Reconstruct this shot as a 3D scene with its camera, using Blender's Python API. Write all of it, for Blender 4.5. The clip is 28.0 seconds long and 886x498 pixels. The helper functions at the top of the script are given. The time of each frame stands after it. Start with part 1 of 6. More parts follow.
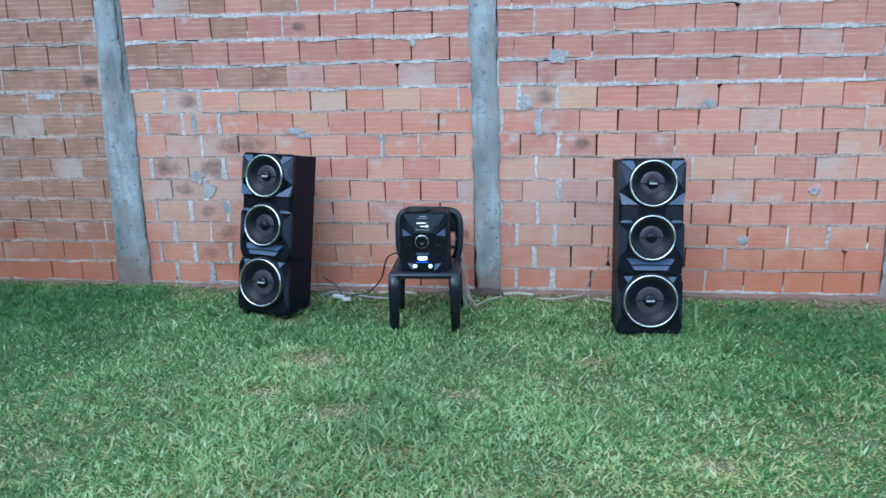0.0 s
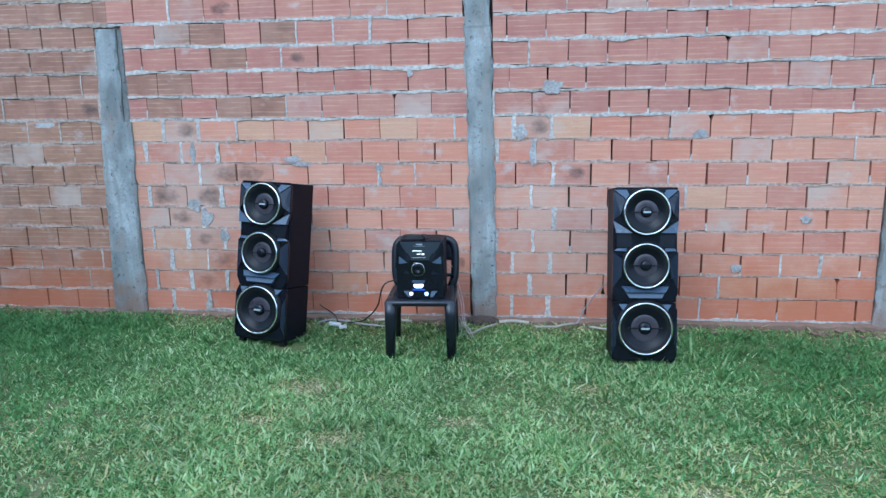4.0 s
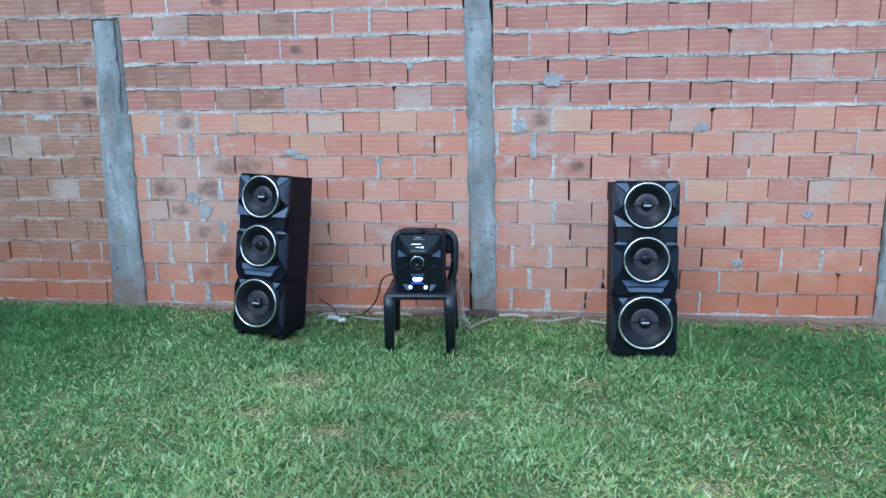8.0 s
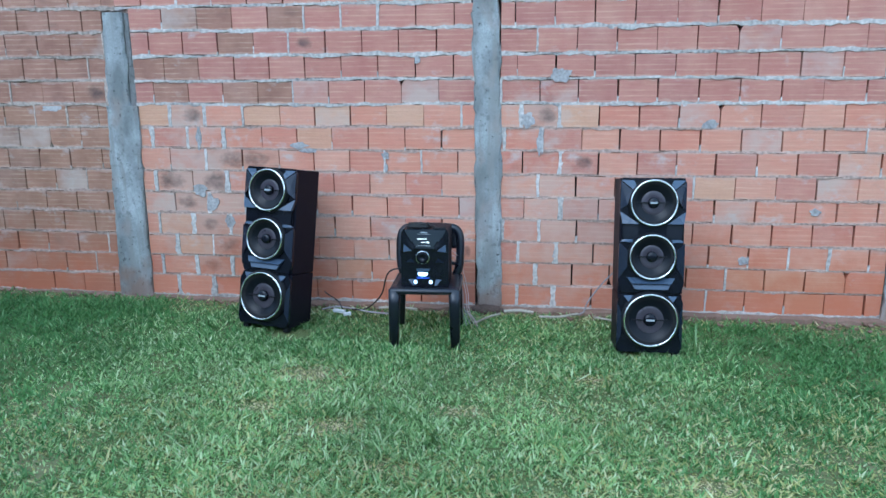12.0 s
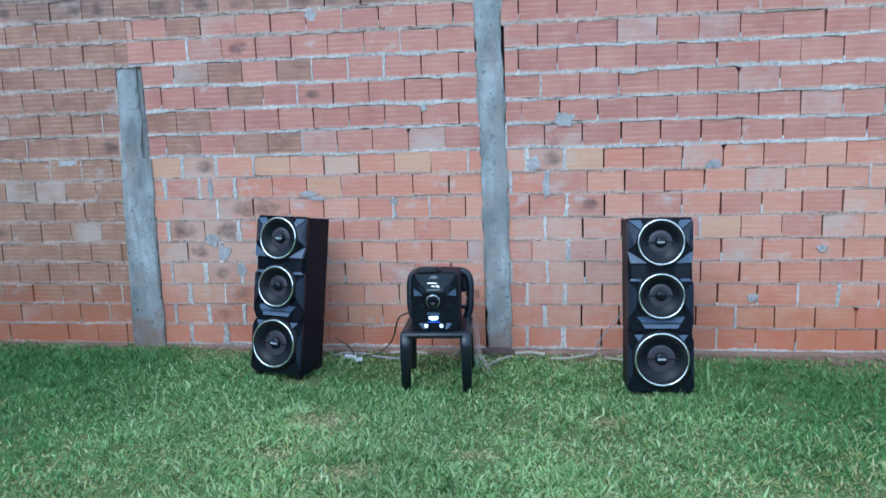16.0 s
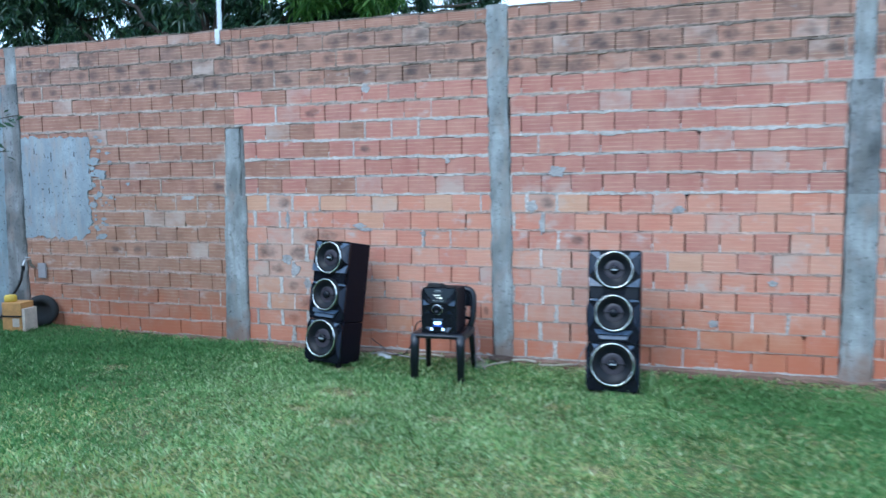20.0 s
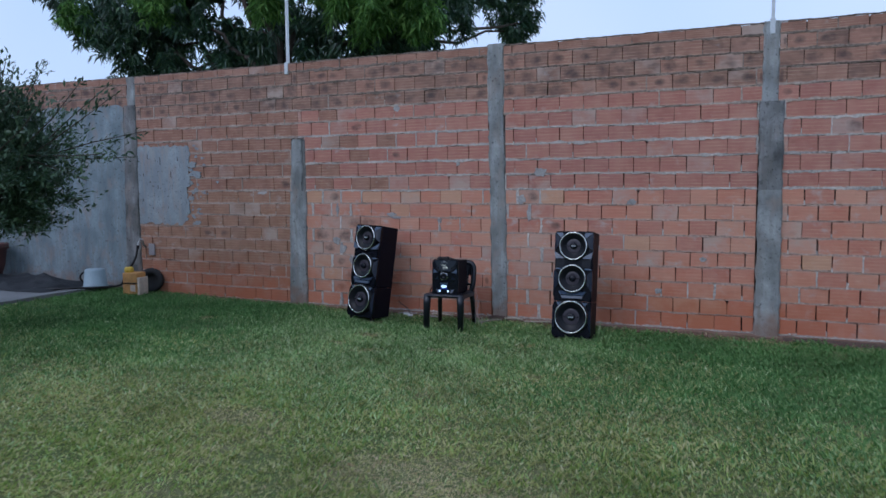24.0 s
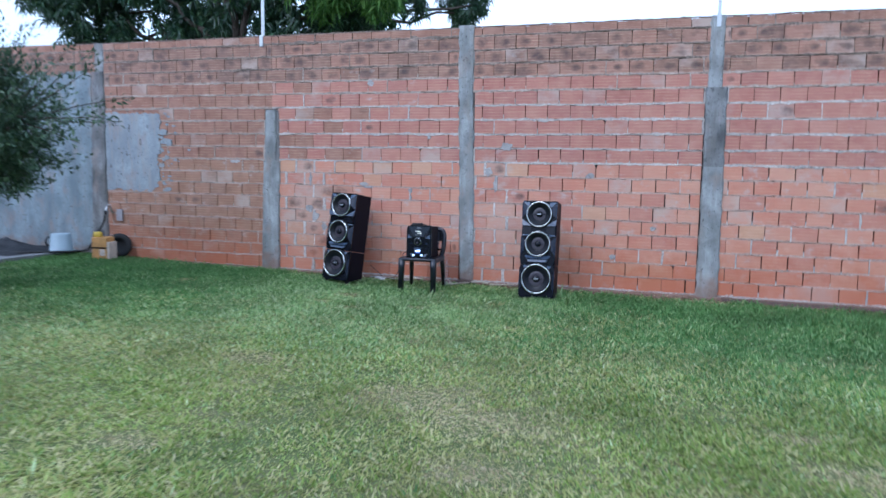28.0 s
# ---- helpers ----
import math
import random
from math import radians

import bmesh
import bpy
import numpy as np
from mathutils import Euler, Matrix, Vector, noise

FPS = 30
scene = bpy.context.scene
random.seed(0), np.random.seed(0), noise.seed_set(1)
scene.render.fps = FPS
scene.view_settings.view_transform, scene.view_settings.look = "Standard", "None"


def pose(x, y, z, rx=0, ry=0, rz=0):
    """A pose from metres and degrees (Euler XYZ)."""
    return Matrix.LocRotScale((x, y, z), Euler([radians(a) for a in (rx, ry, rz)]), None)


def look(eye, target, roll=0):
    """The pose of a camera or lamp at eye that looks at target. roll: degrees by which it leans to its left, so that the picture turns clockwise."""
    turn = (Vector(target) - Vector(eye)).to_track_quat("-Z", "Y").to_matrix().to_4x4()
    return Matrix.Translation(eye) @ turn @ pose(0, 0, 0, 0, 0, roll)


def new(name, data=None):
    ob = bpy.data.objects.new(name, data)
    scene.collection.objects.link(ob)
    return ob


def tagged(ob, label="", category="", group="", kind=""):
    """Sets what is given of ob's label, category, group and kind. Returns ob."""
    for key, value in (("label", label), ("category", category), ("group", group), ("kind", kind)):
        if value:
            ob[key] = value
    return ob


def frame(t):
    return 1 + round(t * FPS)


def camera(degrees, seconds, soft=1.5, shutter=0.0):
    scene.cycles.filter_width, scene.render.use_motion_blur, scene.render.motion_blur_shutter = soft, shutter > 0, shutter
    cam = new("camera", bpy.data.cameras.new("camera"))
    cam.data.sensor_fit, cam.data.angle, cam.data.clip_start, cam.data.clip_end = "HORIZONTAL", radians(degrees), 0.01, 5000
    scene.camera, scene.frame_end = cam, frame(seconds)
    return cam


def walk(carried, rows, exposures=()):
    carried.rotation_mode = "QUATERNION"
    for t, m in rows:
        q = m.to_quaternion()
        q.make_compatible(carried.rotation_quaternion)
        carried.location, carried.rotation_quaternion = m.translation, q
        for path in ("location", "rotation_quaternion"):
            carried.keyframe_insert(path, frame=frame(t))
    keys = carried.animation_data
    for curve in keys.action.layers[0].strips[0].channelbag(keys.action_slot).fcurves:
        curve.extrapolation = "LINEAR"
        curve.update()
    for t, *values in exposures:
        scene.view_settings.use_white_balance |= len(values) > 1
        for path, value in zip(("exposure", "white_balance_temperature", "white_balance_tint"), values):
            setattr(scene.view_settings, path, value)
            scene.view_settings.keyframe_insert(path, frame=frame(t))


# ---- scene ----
cam = camera(61.5, 28.0, shutter=1.0)
PATH = [
    (0, (0.228, -5.019, 1.562), (-0.017, -3.095, 1.074), -1.1),
    (0.5, (0.221, -5.033, 1.575), (-0.002, -3.104, 1.097), -0.4),
    (1, (0.229, -5.053, 1.586), (0.0, -3.116, 1.141), -1.3),
    (1.5, (0.219, -5.062, 1.59), (0.007, -3.12, 1.158), -1.8),
    (2, (0.234, -5.064, 1.576), (0.029, -3.118, 1.161), -1.8),
    (2.5, (0.222, -5.05, 1.573), (-0.003, -3.111, 1.141), -1.5),
    (3, (0.231, -5.042, 1.577), (0.02, -3.099, 1.15), -1.4),
    (3.5, (0.23, -5.05, 1.564), (-0.002, -3.108, 1.145), -1.0),
    (5.5, (0.227, -5.052, 1.567), (-0.007, -3.108, 1.159), -0.8),
    (6, (0.226, -5.048, 1.573), (-0.005, -3.103, 1.165), -0.9),
    (6.5, (0.228, -5.044, 1.568), (0.003, -3.099, 1.16), -0.8),
    (7, (0.228, -5.037, 1.567), (-0.015, -3.095, 1.155), -1.1),
    (7.5, (0.242, -5.028, 1.573), (-0.013, -3.09, 1.15), -1.0),
    (8, (0.236, -5.033, 1.552), (0.0, -3.094, 1.125), -0.8),
    (8.5, (0.234, -5.039, 1.548), (-0.016, -3.108, 1.089), -0.6),
    (9, (0.236, -5.038, 1.54), (-0.022, -3.113, 1.064), -0.3),
    (9.5, (0.244, -5.033, 1.547), (-0.016, -3.107, 1.074), -0.1),
    (10, (0.229, -5.033, 1.545), (-0.022, -3.104, 1.082), -0.2),
    (10.5, (0.235, -5.032, 1.544), (-0.016, -3.104, 1.074), -0.2),
    (11, (0.243, -5.026, 1.552), (-0.01, -3.098, 1.084), -0.3),
    (11.5, (0.24, -5.029, 1.551), (-0.009, -3.098, 1.095), -0.3),
    (12, (0.248, -5.028, 1.563), (-0.008, -3.095, 1.118), -0.3),
    (12.5, (0.248, -5.038, 1.544), (-0.003, -3.098, 1.13), -0.3),
    (14.5, (0.246, -5.027, 1.559), (0.0, -3.089, 1.131), -0.7),
    (15, (0.248, -5.029, 1.557), (-0.007, -3.09, 1.138), -0.7),
    (15.5, (0.262, -5.04, 1.567), (0.005, -3.095, 1.175), -1.0),
    (16, (0.244, -5.073, 1.572), (-0.034, -3.12, 1.243), -1.7),
    (16.5, (0.229, -5.102, 1.575), (-0.018, -3.141, 1.274), -1.1),
    (17, (0.218, -5.139, 1.585), (-0.016, -3.175, 1.291), -1.1),
    (17.5, (0.219, -5.232, 1.594), (-0.009, -3.268, 1.293), -1.5),
    (18, (0.226, -5.338, 1.606), (-0.007, -3.377, 1.29), -1.7),
    (18.5, (0.451, -5.461, 1.578), (0.151, -3.496, 1.352), -1.2),
    (19, (0.722, -5.635, 1.593), (0.293, -3.698, 1.341), -1.6),
    (19.5, (0.99, -5.927, 1.593), (0.595, -3.984, 1.333), -1.7),
    (20, (1.379, -6.142, 1.533), (0.759, -4.25, 1.345), -0.6),
    (20.5, (1.677, -6.384, 1.535), (1.172, -4.463, 1.301), -3.0),
    (21, (1.97, -6.539, 1.561), (1.305, -4.672, 1.289), -2.7),
    (21.5, (2.324, -6.599, 1.554), (1.469, -4.82, 1.228), -2.4),
    (22, (2.504, -6.848, 1.527), (1.55, -5.103, 1.321), -2.4),
    (22.5, (2.644, -7.029, 1.452), (1.717, -5.262, 1.325), -1.0),
    (24.5, (2.574, -7.875, 1.468), (1.794, -6.045, 1.261), -0.7),
    (25, (2.562, -7.995, 1.403), (1.712, -6.208, 1.114), -0.6),
    (25.5, (2.455, -8.157, 1.445), (1.813, -6.288, 1.133), 1.0),
    (26, (2.44, -8.28, 1.485), (1.776, -6.42, 1.169), 0.0),
    (26.5, (2.466, -8.452, 1.46), (1.834, -6.576, 1.178), -0.4),
    (27, (2.515, -8.595, 1.467), (1.871, -6.721, 1.196), -0.7),
    (27.5, (2.522, -8.63, 1.432), (1.865, -6.758, 1.179), -1.3),
    (28, (2.342, -8.423, 1.355), (1.729, -6.532, 1.133), 0.9),
]
EXPOSURES = [(0, 0.79, 4970, 7), (17, 0.73, 4970, 7), (19, 0.73, 4950, 7), (21, 0.77, 5070, 7), (21.5, 0.81, 5080, 8), (22, -0.04, 5200, 9), (22.5, -0.28, 5330, 13), (24.5, -0.5, 5440, 20), (25, -0.13, 5330, 16), (25.5, 0.42, 5360, 16), (26, 0.72, 5360, 16), (28, 0.52, 5240, 19)]
walk(cam, [(t, look(eye, target, roll)) for t, eye, target, roll in PATH], EXPOSURES)

# ---- light ----
SUN_EL, SUN_ROT = radians(38), radians(200)
world = bpy.data.worlds.new("world")
scene.world = world
world.use_nodes = True
wn, wl = world.node_tree.nodes, world.node_tree.links
wn.clear()
sky = wn.new("ShaderNodeTexSky")
sky.sky_type, sky.sun_disc, sky.sun_elevation, sky.sun_rotation = "NISHITA", False, SUN_EL, SUN_ROT
sky.dust_density, sky.ozone_density = 2.0, 1.5
cloud = wn.new("ShaderNodeTexNoise")
cloud.inputs["Scale"].default_value, cloud.inputs["Detail"].default_value = 1.6, 3.0
cramp = wn.new("ShaderNodeValToRGB")
cramp.color_ramp.elements[0].position, cramp.color_ramp.elements[0].color = 0.3, (6.4, 8.6, 10.0, 1)
cramp.color_ramp.elements[1].position, cramp.color_ramp.elements[1].color = 0.7, (9.6, 10.8, 11.6, 1)
wmix = wn.new("ShaderNodeMix")
wmix.data_type = "RGBA"
wmix.inputs["Factor"].default_value = 0.8
wbg, wout = wn.new("ShaderNodeBackground"), wn.new("ShaderNodeOutputWorld")
wbg.inputs["Strength"].default_value = 0.12
wl.new(cloud.outputs["Fac"], cramp.inputs["Fac"])
wl.new(sky.outputs["Color"], wmix.inputs["A"])
wl.new(cramp.outputs["Color"], wmix.inputs["B"])
wl.new(wmix.outputs["Result"], wbg.inputs["Color"])
wl.new(wbg.outputs["Background"], wout.inputs["Surface"])
sun = new("sun", bpy.data.lights.new("sun", "SUN"))
sun.data.energy, sun.data.angle, sun.data.color = 0.7, radians(30), (1.0, 0.95, 0.88)
sun.matrix_world = look((0, 0, 10), (0.34 * 8, 0.94 * 8, 10 - 7.5))

# ---- materials ----


def material(name, colour, rough=0.6, metal=0.0, var=0.25, scale=6.0, fine=90.0, bump=0.15, spec=0.5, dist=0.004):
    """A plain surface with two scales of variation and fine relief."""
    m = bpy.data.materials.new(name)
    m.use_nodes = True
    n, l = m.node_tree.nodes, m.node_tree.links
    b = n["Principled BSDF"]
    b.inputs["Metallic"].default_value, b.inputs["Specular IOR Level"].default_value = metal, spec
    geo = n.new("ShaderNodeNewGeometry")
    big, small = n.new("ShaderNodeTexNoise"), n.new("ShaderNodeTexNoise")
    big.inputs["Scale"].default_value, small.inputs["Scale"].default_value = scale, fine
    big.inputs["Detail"].default_value, small.inputs["Detail"].default_value = 4, 3
    for t in (big, small):
        l.new(geo.outputs["Position"], t.inputs["Vector"])
    add = n.new("ShaderNodeMath")
    add.operation = "ADD"
    l.new(big.outputs["Fac"], add.inputs[0])
    l.new(small.outputs["Fac"], add.inputs[1])
    mr = n.new("ShaderNodeMapRange")
    mr.inputs["From Min"].default_value, mr.inputs["From Max"].default_value = 0.6, 1.4
    mr.inputs["To Min"].default_value, mr.inputs["To Max"].default_value = 1 - var, 1 + var
    l.new(add.outputs[0], mr.inputs["Value"])
    mul = n.new("ShaderNodeMix")
    mul.data_type, mul.blend_type = "RGBA", "MULTIPLY"
    mul.inputs["Factor"].default_value = 1.0
    mul.inputs["A"].default_value = (*colour, 1)
    l.new(mr.outputs["Result"], mul.inputs["B"])
    l.new(mul.outputs["Result"], b.inputs["Base Color"])
    rr = n.new("ShaderNodeMapRange")
    rr.inputs["To Min"].default_value, rr.inputs["To Max"].default_value = max(0.02, rough - 0.1), min(1, rough + 0.1)
    l.new(big.outputs["Fac"], rr.inputs["Value"])
    l.new(rr.outputs["Result"], b.inputs["Roughness"])
    bp = n.new("ShaderNodeBump")
    bp.inputs["Strength"].default_value, bp.inputs["Distance"].default_value = bump, dist
    l.new(small.outputs["Fac"], bp.inputs["Height"])
    l.new(bp.outputs["Normal"], b.inputs["Normal"])
    return m


def ramp(n, fac_from, l, stops):
    r = n.new("ShaderNodeValToRGB")
    e = r.color_ramp.elements
    while len(e) < len(stops):
        e.new(0.5)
    for el, (p, c) in zip(e, stops):
        el.position, el.color = p, (*c, 1)
    l.new(fac_from, r.inputs["Fac"])
    return r.outputs["Color"]


def mixed(n, l, fac, a, b, blend="MIX"):
    m = n.new("ShaderNodeMix")
    m.data_type, m.blend_type = "RGBA", blend
    for key, v in (("Factor", fac), ("A", a), ("B", b)):
        if isinstance(v, (int, float)):
            m.inputs[key].default_value = v
        elif isinstance(v, tuple):
            m.inputs[key].default_value = (*v, 1)
        else:
            l.new(v, m.inputs[key])
    return m.outputs["Result"]


def brick_material(name, stops, stain, stain_at, smear_at, oval=0.08, wash_amount=0.42):
    """Hollow clay block: fired colour by piece, combed horizontal lines, mortar smears, dark mould."""
    m = bpy.data.materials.new(name)
    m.use_nodes = True
    n, l = m.node_tree.nodes, m.node_tree.links
    b = n["Principled BSDF"]
    b.inputs["Roughness"].default_value, b.inputs["Specular IOR Level"].default_value = 0.88, 0.25
    geo, info = n.new("ShaderNodeNewGeometry"), n.new("ShaderNodeObjectInfo")
    base = ramp(n, info.outputs["Random"], l, stops)

    def tex(scale, detail=4.0, stretch=None, rough=0.55):
        t = n.new("ShaderNodeTexNoise")
        t.inputs["Scale"].default_value, t.inputs["Detail"].default_value, t.inputs["Roughness"].default_value = scale, detail, rough
        src = geo.outputs["Position"]
        if stretch:
            mp = n.new("ShaderNodeMapping")
            mp.inputs["Scale"].default_value = stretch
            l.new(src, mp.inputs["Vector"])
            src = mp.outputs["Vector"]
        l.new(src, t.inputs["Vector"])
        return t.outputs["Fac"]

    def step(src, lo, hi, top=1.0):
        r = n.new("ShaderNodeMapRange")
        r.inputs["From Min"].default_value, r.inputs["From Max"].default_value, r.inputs["To Max"].default_value = lo, hi, top
        l.new(src, r.inputs["Value"])
        return r.outputs["Result"]

    def calc(op, a, b_=0.0):
        q = n.new("ShaderNodeMath")
        q.operation = op
        for s, v in ((0, a), (1, b_)):
            if isinstance(v, (int, float)):
                q.inputs[s].default_value = v
            else:
                l.new(v, q.inputs[s])
        return q.outputs[0]
    local, lx = n.new("ShaderNodeTexCoord"), n.new("ShaderNodeSeparateXYZ")
    l.new(local.outputs["Object"], lx.inputs["Vector"])
    u, w = lx.outputs["X"], lx.outputs["Z"]
    rnd2 = calc("FRACT", calc("MULTIPLY", info.outputs["Random"], 37.7))
    comb = tex(1.0, 3.0, (4.0, 4.0, 85.0))
    patch = tex(7.0, 4.0)
    wash = tex(2.3, 5.0, (1.0, 1.0, 1.3), 0.6)
    col = mixed(n, l, step(patch, 0.35, 0.7, 0.30), base, (0.68, 0.39, 0.27))
    # paler lines along the flutes of the extruded block
    flute = calc("SINE", calc("ADD", calc("MULTIPLY", w, 27.0), calc("MULTIPLY", patch, 2.2)))
    col = mixed(n, l, calc("MULTIPLY", step(flute, 0.45, 1.0, 0.40), step(tex(9.0, 3.0, (0.6, 1.0, 1.6)), 0.40, 0.68)), col, (0.80, 0.56, 0.38))
    col = mixed(n, l, step(wash, 0.48, 0.70, 0.24), col, (0.64, 0.40, 0.31))
    col = mixed(n, l, step(comb, 0.40, 0.66, 0.24), col, mixed(n, l, 1.0, col, (0.66, 0.58, 0.54), "MULTIPLY"))
    grain = tex(160.0, 2.0)
    col = mixed(n, l, step(grain, 0.5, 0.75, 0.22), col, (0.27, 0.15, 0.11))
    smear = tex(5.5, 5.0, (1.0, 1.0, 1.5), 0.62)
    col = mixed(n, l, step(smear, smear_at, smear_at + 0.12, 0.55), col, (0.56, 0.51, 0.47))
    # mortar wiped over the long edges and, on some blocks, most of the face
    rag = tex(16.0, 4.0, (0.7, 1.0, 1.0), 0.6)
    edge = calc("ADD", calc("ABSOLUTE", w), calc("MULTIPLY", rag, 0.5))
    col = mixed(n, l, step(edge, 0.655, 0.72, wash_amount), col, (0.56, 0.395, 0.32))
    wiped = calc("MULTIPLY", calc("GREATER_THAN", rnd2, 0.92), step(wash, 0.40, 0.62, 0.60))
    col = mixed(n, l, wiped, col, (0.54, 0.45, 0.39))
    at = n.new("ShaderNodeSeparateXYZ")
    l.new(geo.outputs["Position"], at.inputs["Vector"])
    for zx, zz, rx, rz in ((0.40, 0.55, 0.50, 0.55), (-2.15, 0.75, 0.40, 0.65), (0.25, 1.35, 0.30, 0.22)):
        a = calc("DIVIDE", calc("SUBTRACT", at.outputs["X"], zx), rx)
        c = calc("DIVIDE", calc("SUBTRACT", at.outputs["Z"], zz), rz)
        away = calc("ADD", calc("ADD", calc("MULTIPLY", a, a), calc("MULTIPLY", c, c)), calc("MULTIPLY", calc("SUBTRACT", smear, 0.5), 5.0))
        col = mixed(n, l, step(away, 0.9, 0.1, 0.42), col, (0.55, 0.43, 0.36))
    if stain > 0:
        mould = tex(5.2, 2.0, (1.0, 1.0, 1.7), 0.5)
        col = mixed(n, l, step(mould, stain_at, stain_at + 0.16, stain * 0.6), col, (0.08, 0.06, 0.06))
    # round mould marks in the middle of the blocks
    ou = calc("SUBTRACT", u, calc("MULTIPLY", calc("SUBTRACT", rnd2, 0.5), 0.5))
    ring = calc("ADD", calc("MULTIPLY", calc("MULTIPLY", ou, ou), 7.0), calc("MULTIPLY", calc("MULTIPLY", w, w), 5.0))
    ring = calc("MULTIPLY", ring, calc("ADD", calc("MULTIPLY", calc("FRACT", calc("MULTIPLY", info.outputs["Random"], 53.9)), 1.3), 0.6))
    ring = calc("ADD", ring, calc("MULTIPLY", calc("SUBTRACT", rag, 0.5), 2.4))
    pick = calc("LESS_THAN", calc("FRACT", calc("MULTIPLY", info.outputs["Random"], 91.3)), oval)
    col = mixed(n, l, calc("MULTIPLY", pick, step(ring, 0.80, -0.25, 0.74)), col, (0.075, 0.06, 0.06))
    # red soil splashed over the foot of the wall
    sep = n.new("ShaderNodeSeparateXYZ")
    l.new(geo.outputs["Position"], sep.inputs["Vector"])
    add = n.new("ShaderNodeMath")
    add.operation = "MULTIPLY_ADD"
    add.inputs[1].default_value = 0.7
    l.new(patch, add.inputs[0])
    l.new(sep.outputs["Z"], add.inputs[2])
    soil = calc("MULTIPLY", step(add.outputs[0], 0.95, 0.44, 0.85), step(tex(0.7, 2.0), 0.26, 0.56))
    col = mixed(n, l, soil, col, (0.50, 0.16, 0.08))
    l.new(col, b.inputs["Base Color"])
    bp = n.new("ShaderNodeBump")
    bp.inputs["Strength"].default_value, bp.inputs["Distance"].default_value = 0.4, 0.004
    l.new(comb, bp.inputs["Height"])
    bp2 = n.new("ShaderNodeBump")
    bp2.inputs["Strength"].default_value, bp2.inputs["Distance"].default_value = 0.3, 0.002
    l.new(grain, bp2.inputs["Height"])
    l.new(bp.outputs["Normal"], bp2.inputs["Normal"])
    l.new(bp2.outputs["Normal"], b.inputs["Normal"])
    return m


M_BRICK_LOW = brick_material("clay_block_orange", [(0.0, (0.60, 0.221, 0.149)), (0.3, (0.65, 0.282, 0.190)), (0.55, (0.67, 0.338, 0.237)), (0.75, (0.61, 0.240, 0.165)), (1.0, (0.52, 0.216, 0.165))], 0.3, 0.62, 0.57, 0.025)
M_BRICK_MID = brick_material("clay_block_red", [(0.0, (0.465, 0.192, 0.151)), (0.4, (0.51, 0.226, 0.176)), (0.75, (0.45, 0.182, 0.145)), (1.0, (0.43, 0.182, 0.151))], 0.3, 0.64, 0.62, 0.015)
# worn brown blocks near the paved end, tree shade put into the colour
M_BRICK_WORN_SHADED = brick_material("clay_block_weathered_shaded", [(0.0, (0.315, 0.165, 0.108)), (0.4, (0.355, 0.19, 0.125)), (0.8, (0.31, 0.165, 0.11)), (1.0, (0.27, 0.155, 0.112))], 0.4, 0.60, 0.58, 0.02, 0.5)
M_BRICK_AGED = brick_material("clay_block_aged_red", [(0.0, (0.28, 0.14, 0.10)), (0.4, (0.315, 0.16, 0.115)), (1.0, (0.32, 0.16, 0.118))], 0.5, 0.60, 0.62, 0.02)
M_BRICK_TOP = brick_material("clay_block_mouldy", [(0.0, (0.35, 0.185, 0.135)), (0.5, (0.40, 0.21, 0.155)), (1.0, (0.29, 0.165, 0.125))], 0.8, 0.54, 0.64, 0.80)
M_BRICK_TOP_WORN = brick_material("clay_block_mouldy_brown", [(0.0, (0.235, 0.135, 0.105)), (0.5, (0.29, 0.165, 0.125)), (1.0, (0.21, 0.13, 0.105))], 0.7, 0.53, 0.62, 0.60)
M_BRICK_PALE = brick_material("clay_block_ochre", [(0.0, (0.63, 0.345, 0.215)), (0.5, (0.655, 0.37, 0.24)), (1.0, (0.61, 0.315, 0.20))], 0.25, 0.64, 0.60, 0.0, 0.3)
M_BRICK_SMOKED = brick_material("clay_block_smoked", [(0.0, (0.53, 0.24, 0.16)), (0.5, (0.58, 0.29, 0.20)), (1.0, (0.50, 0.24, 0.17))], 0.4, 0.60, 0.57, 1.0)
M_MORTAR = material("mortar", (0.52, 0.465, 0.43), 0.95, var=0.6, scale=2.6, fine=45, bump=0.8)
M_MORTAR_TAN = material("mortar_weathered", (0.43, 0.345, 0.29), 0.95, var=0.6, scale=2.6, fine=45, bump=0.8)
M_MORTAR_TOP = material("mortar_mouldy", (0.24, 0.185, 0.15), 0.95, var=0.8, scale=3.5, fine=45, bump=0.8)
M_MORTAR_LOW = material("mortar_soiled", (0.49, 0.345, 0.285), 0.95, var=0.6, scale=3.2, fine=45, bump=0.8)
M_SMEAR = material("mortar_smeared", (0.40, 0.37, 0.36), 0.95, var=0.5, scale=9, fine=60, bump=0.6)
# near-black: puts the dark of open joints into the colour
M_JOINT_DARK = material("joint_dark", (0.05, 0.035, 0.03), 0.95, var=0.4)


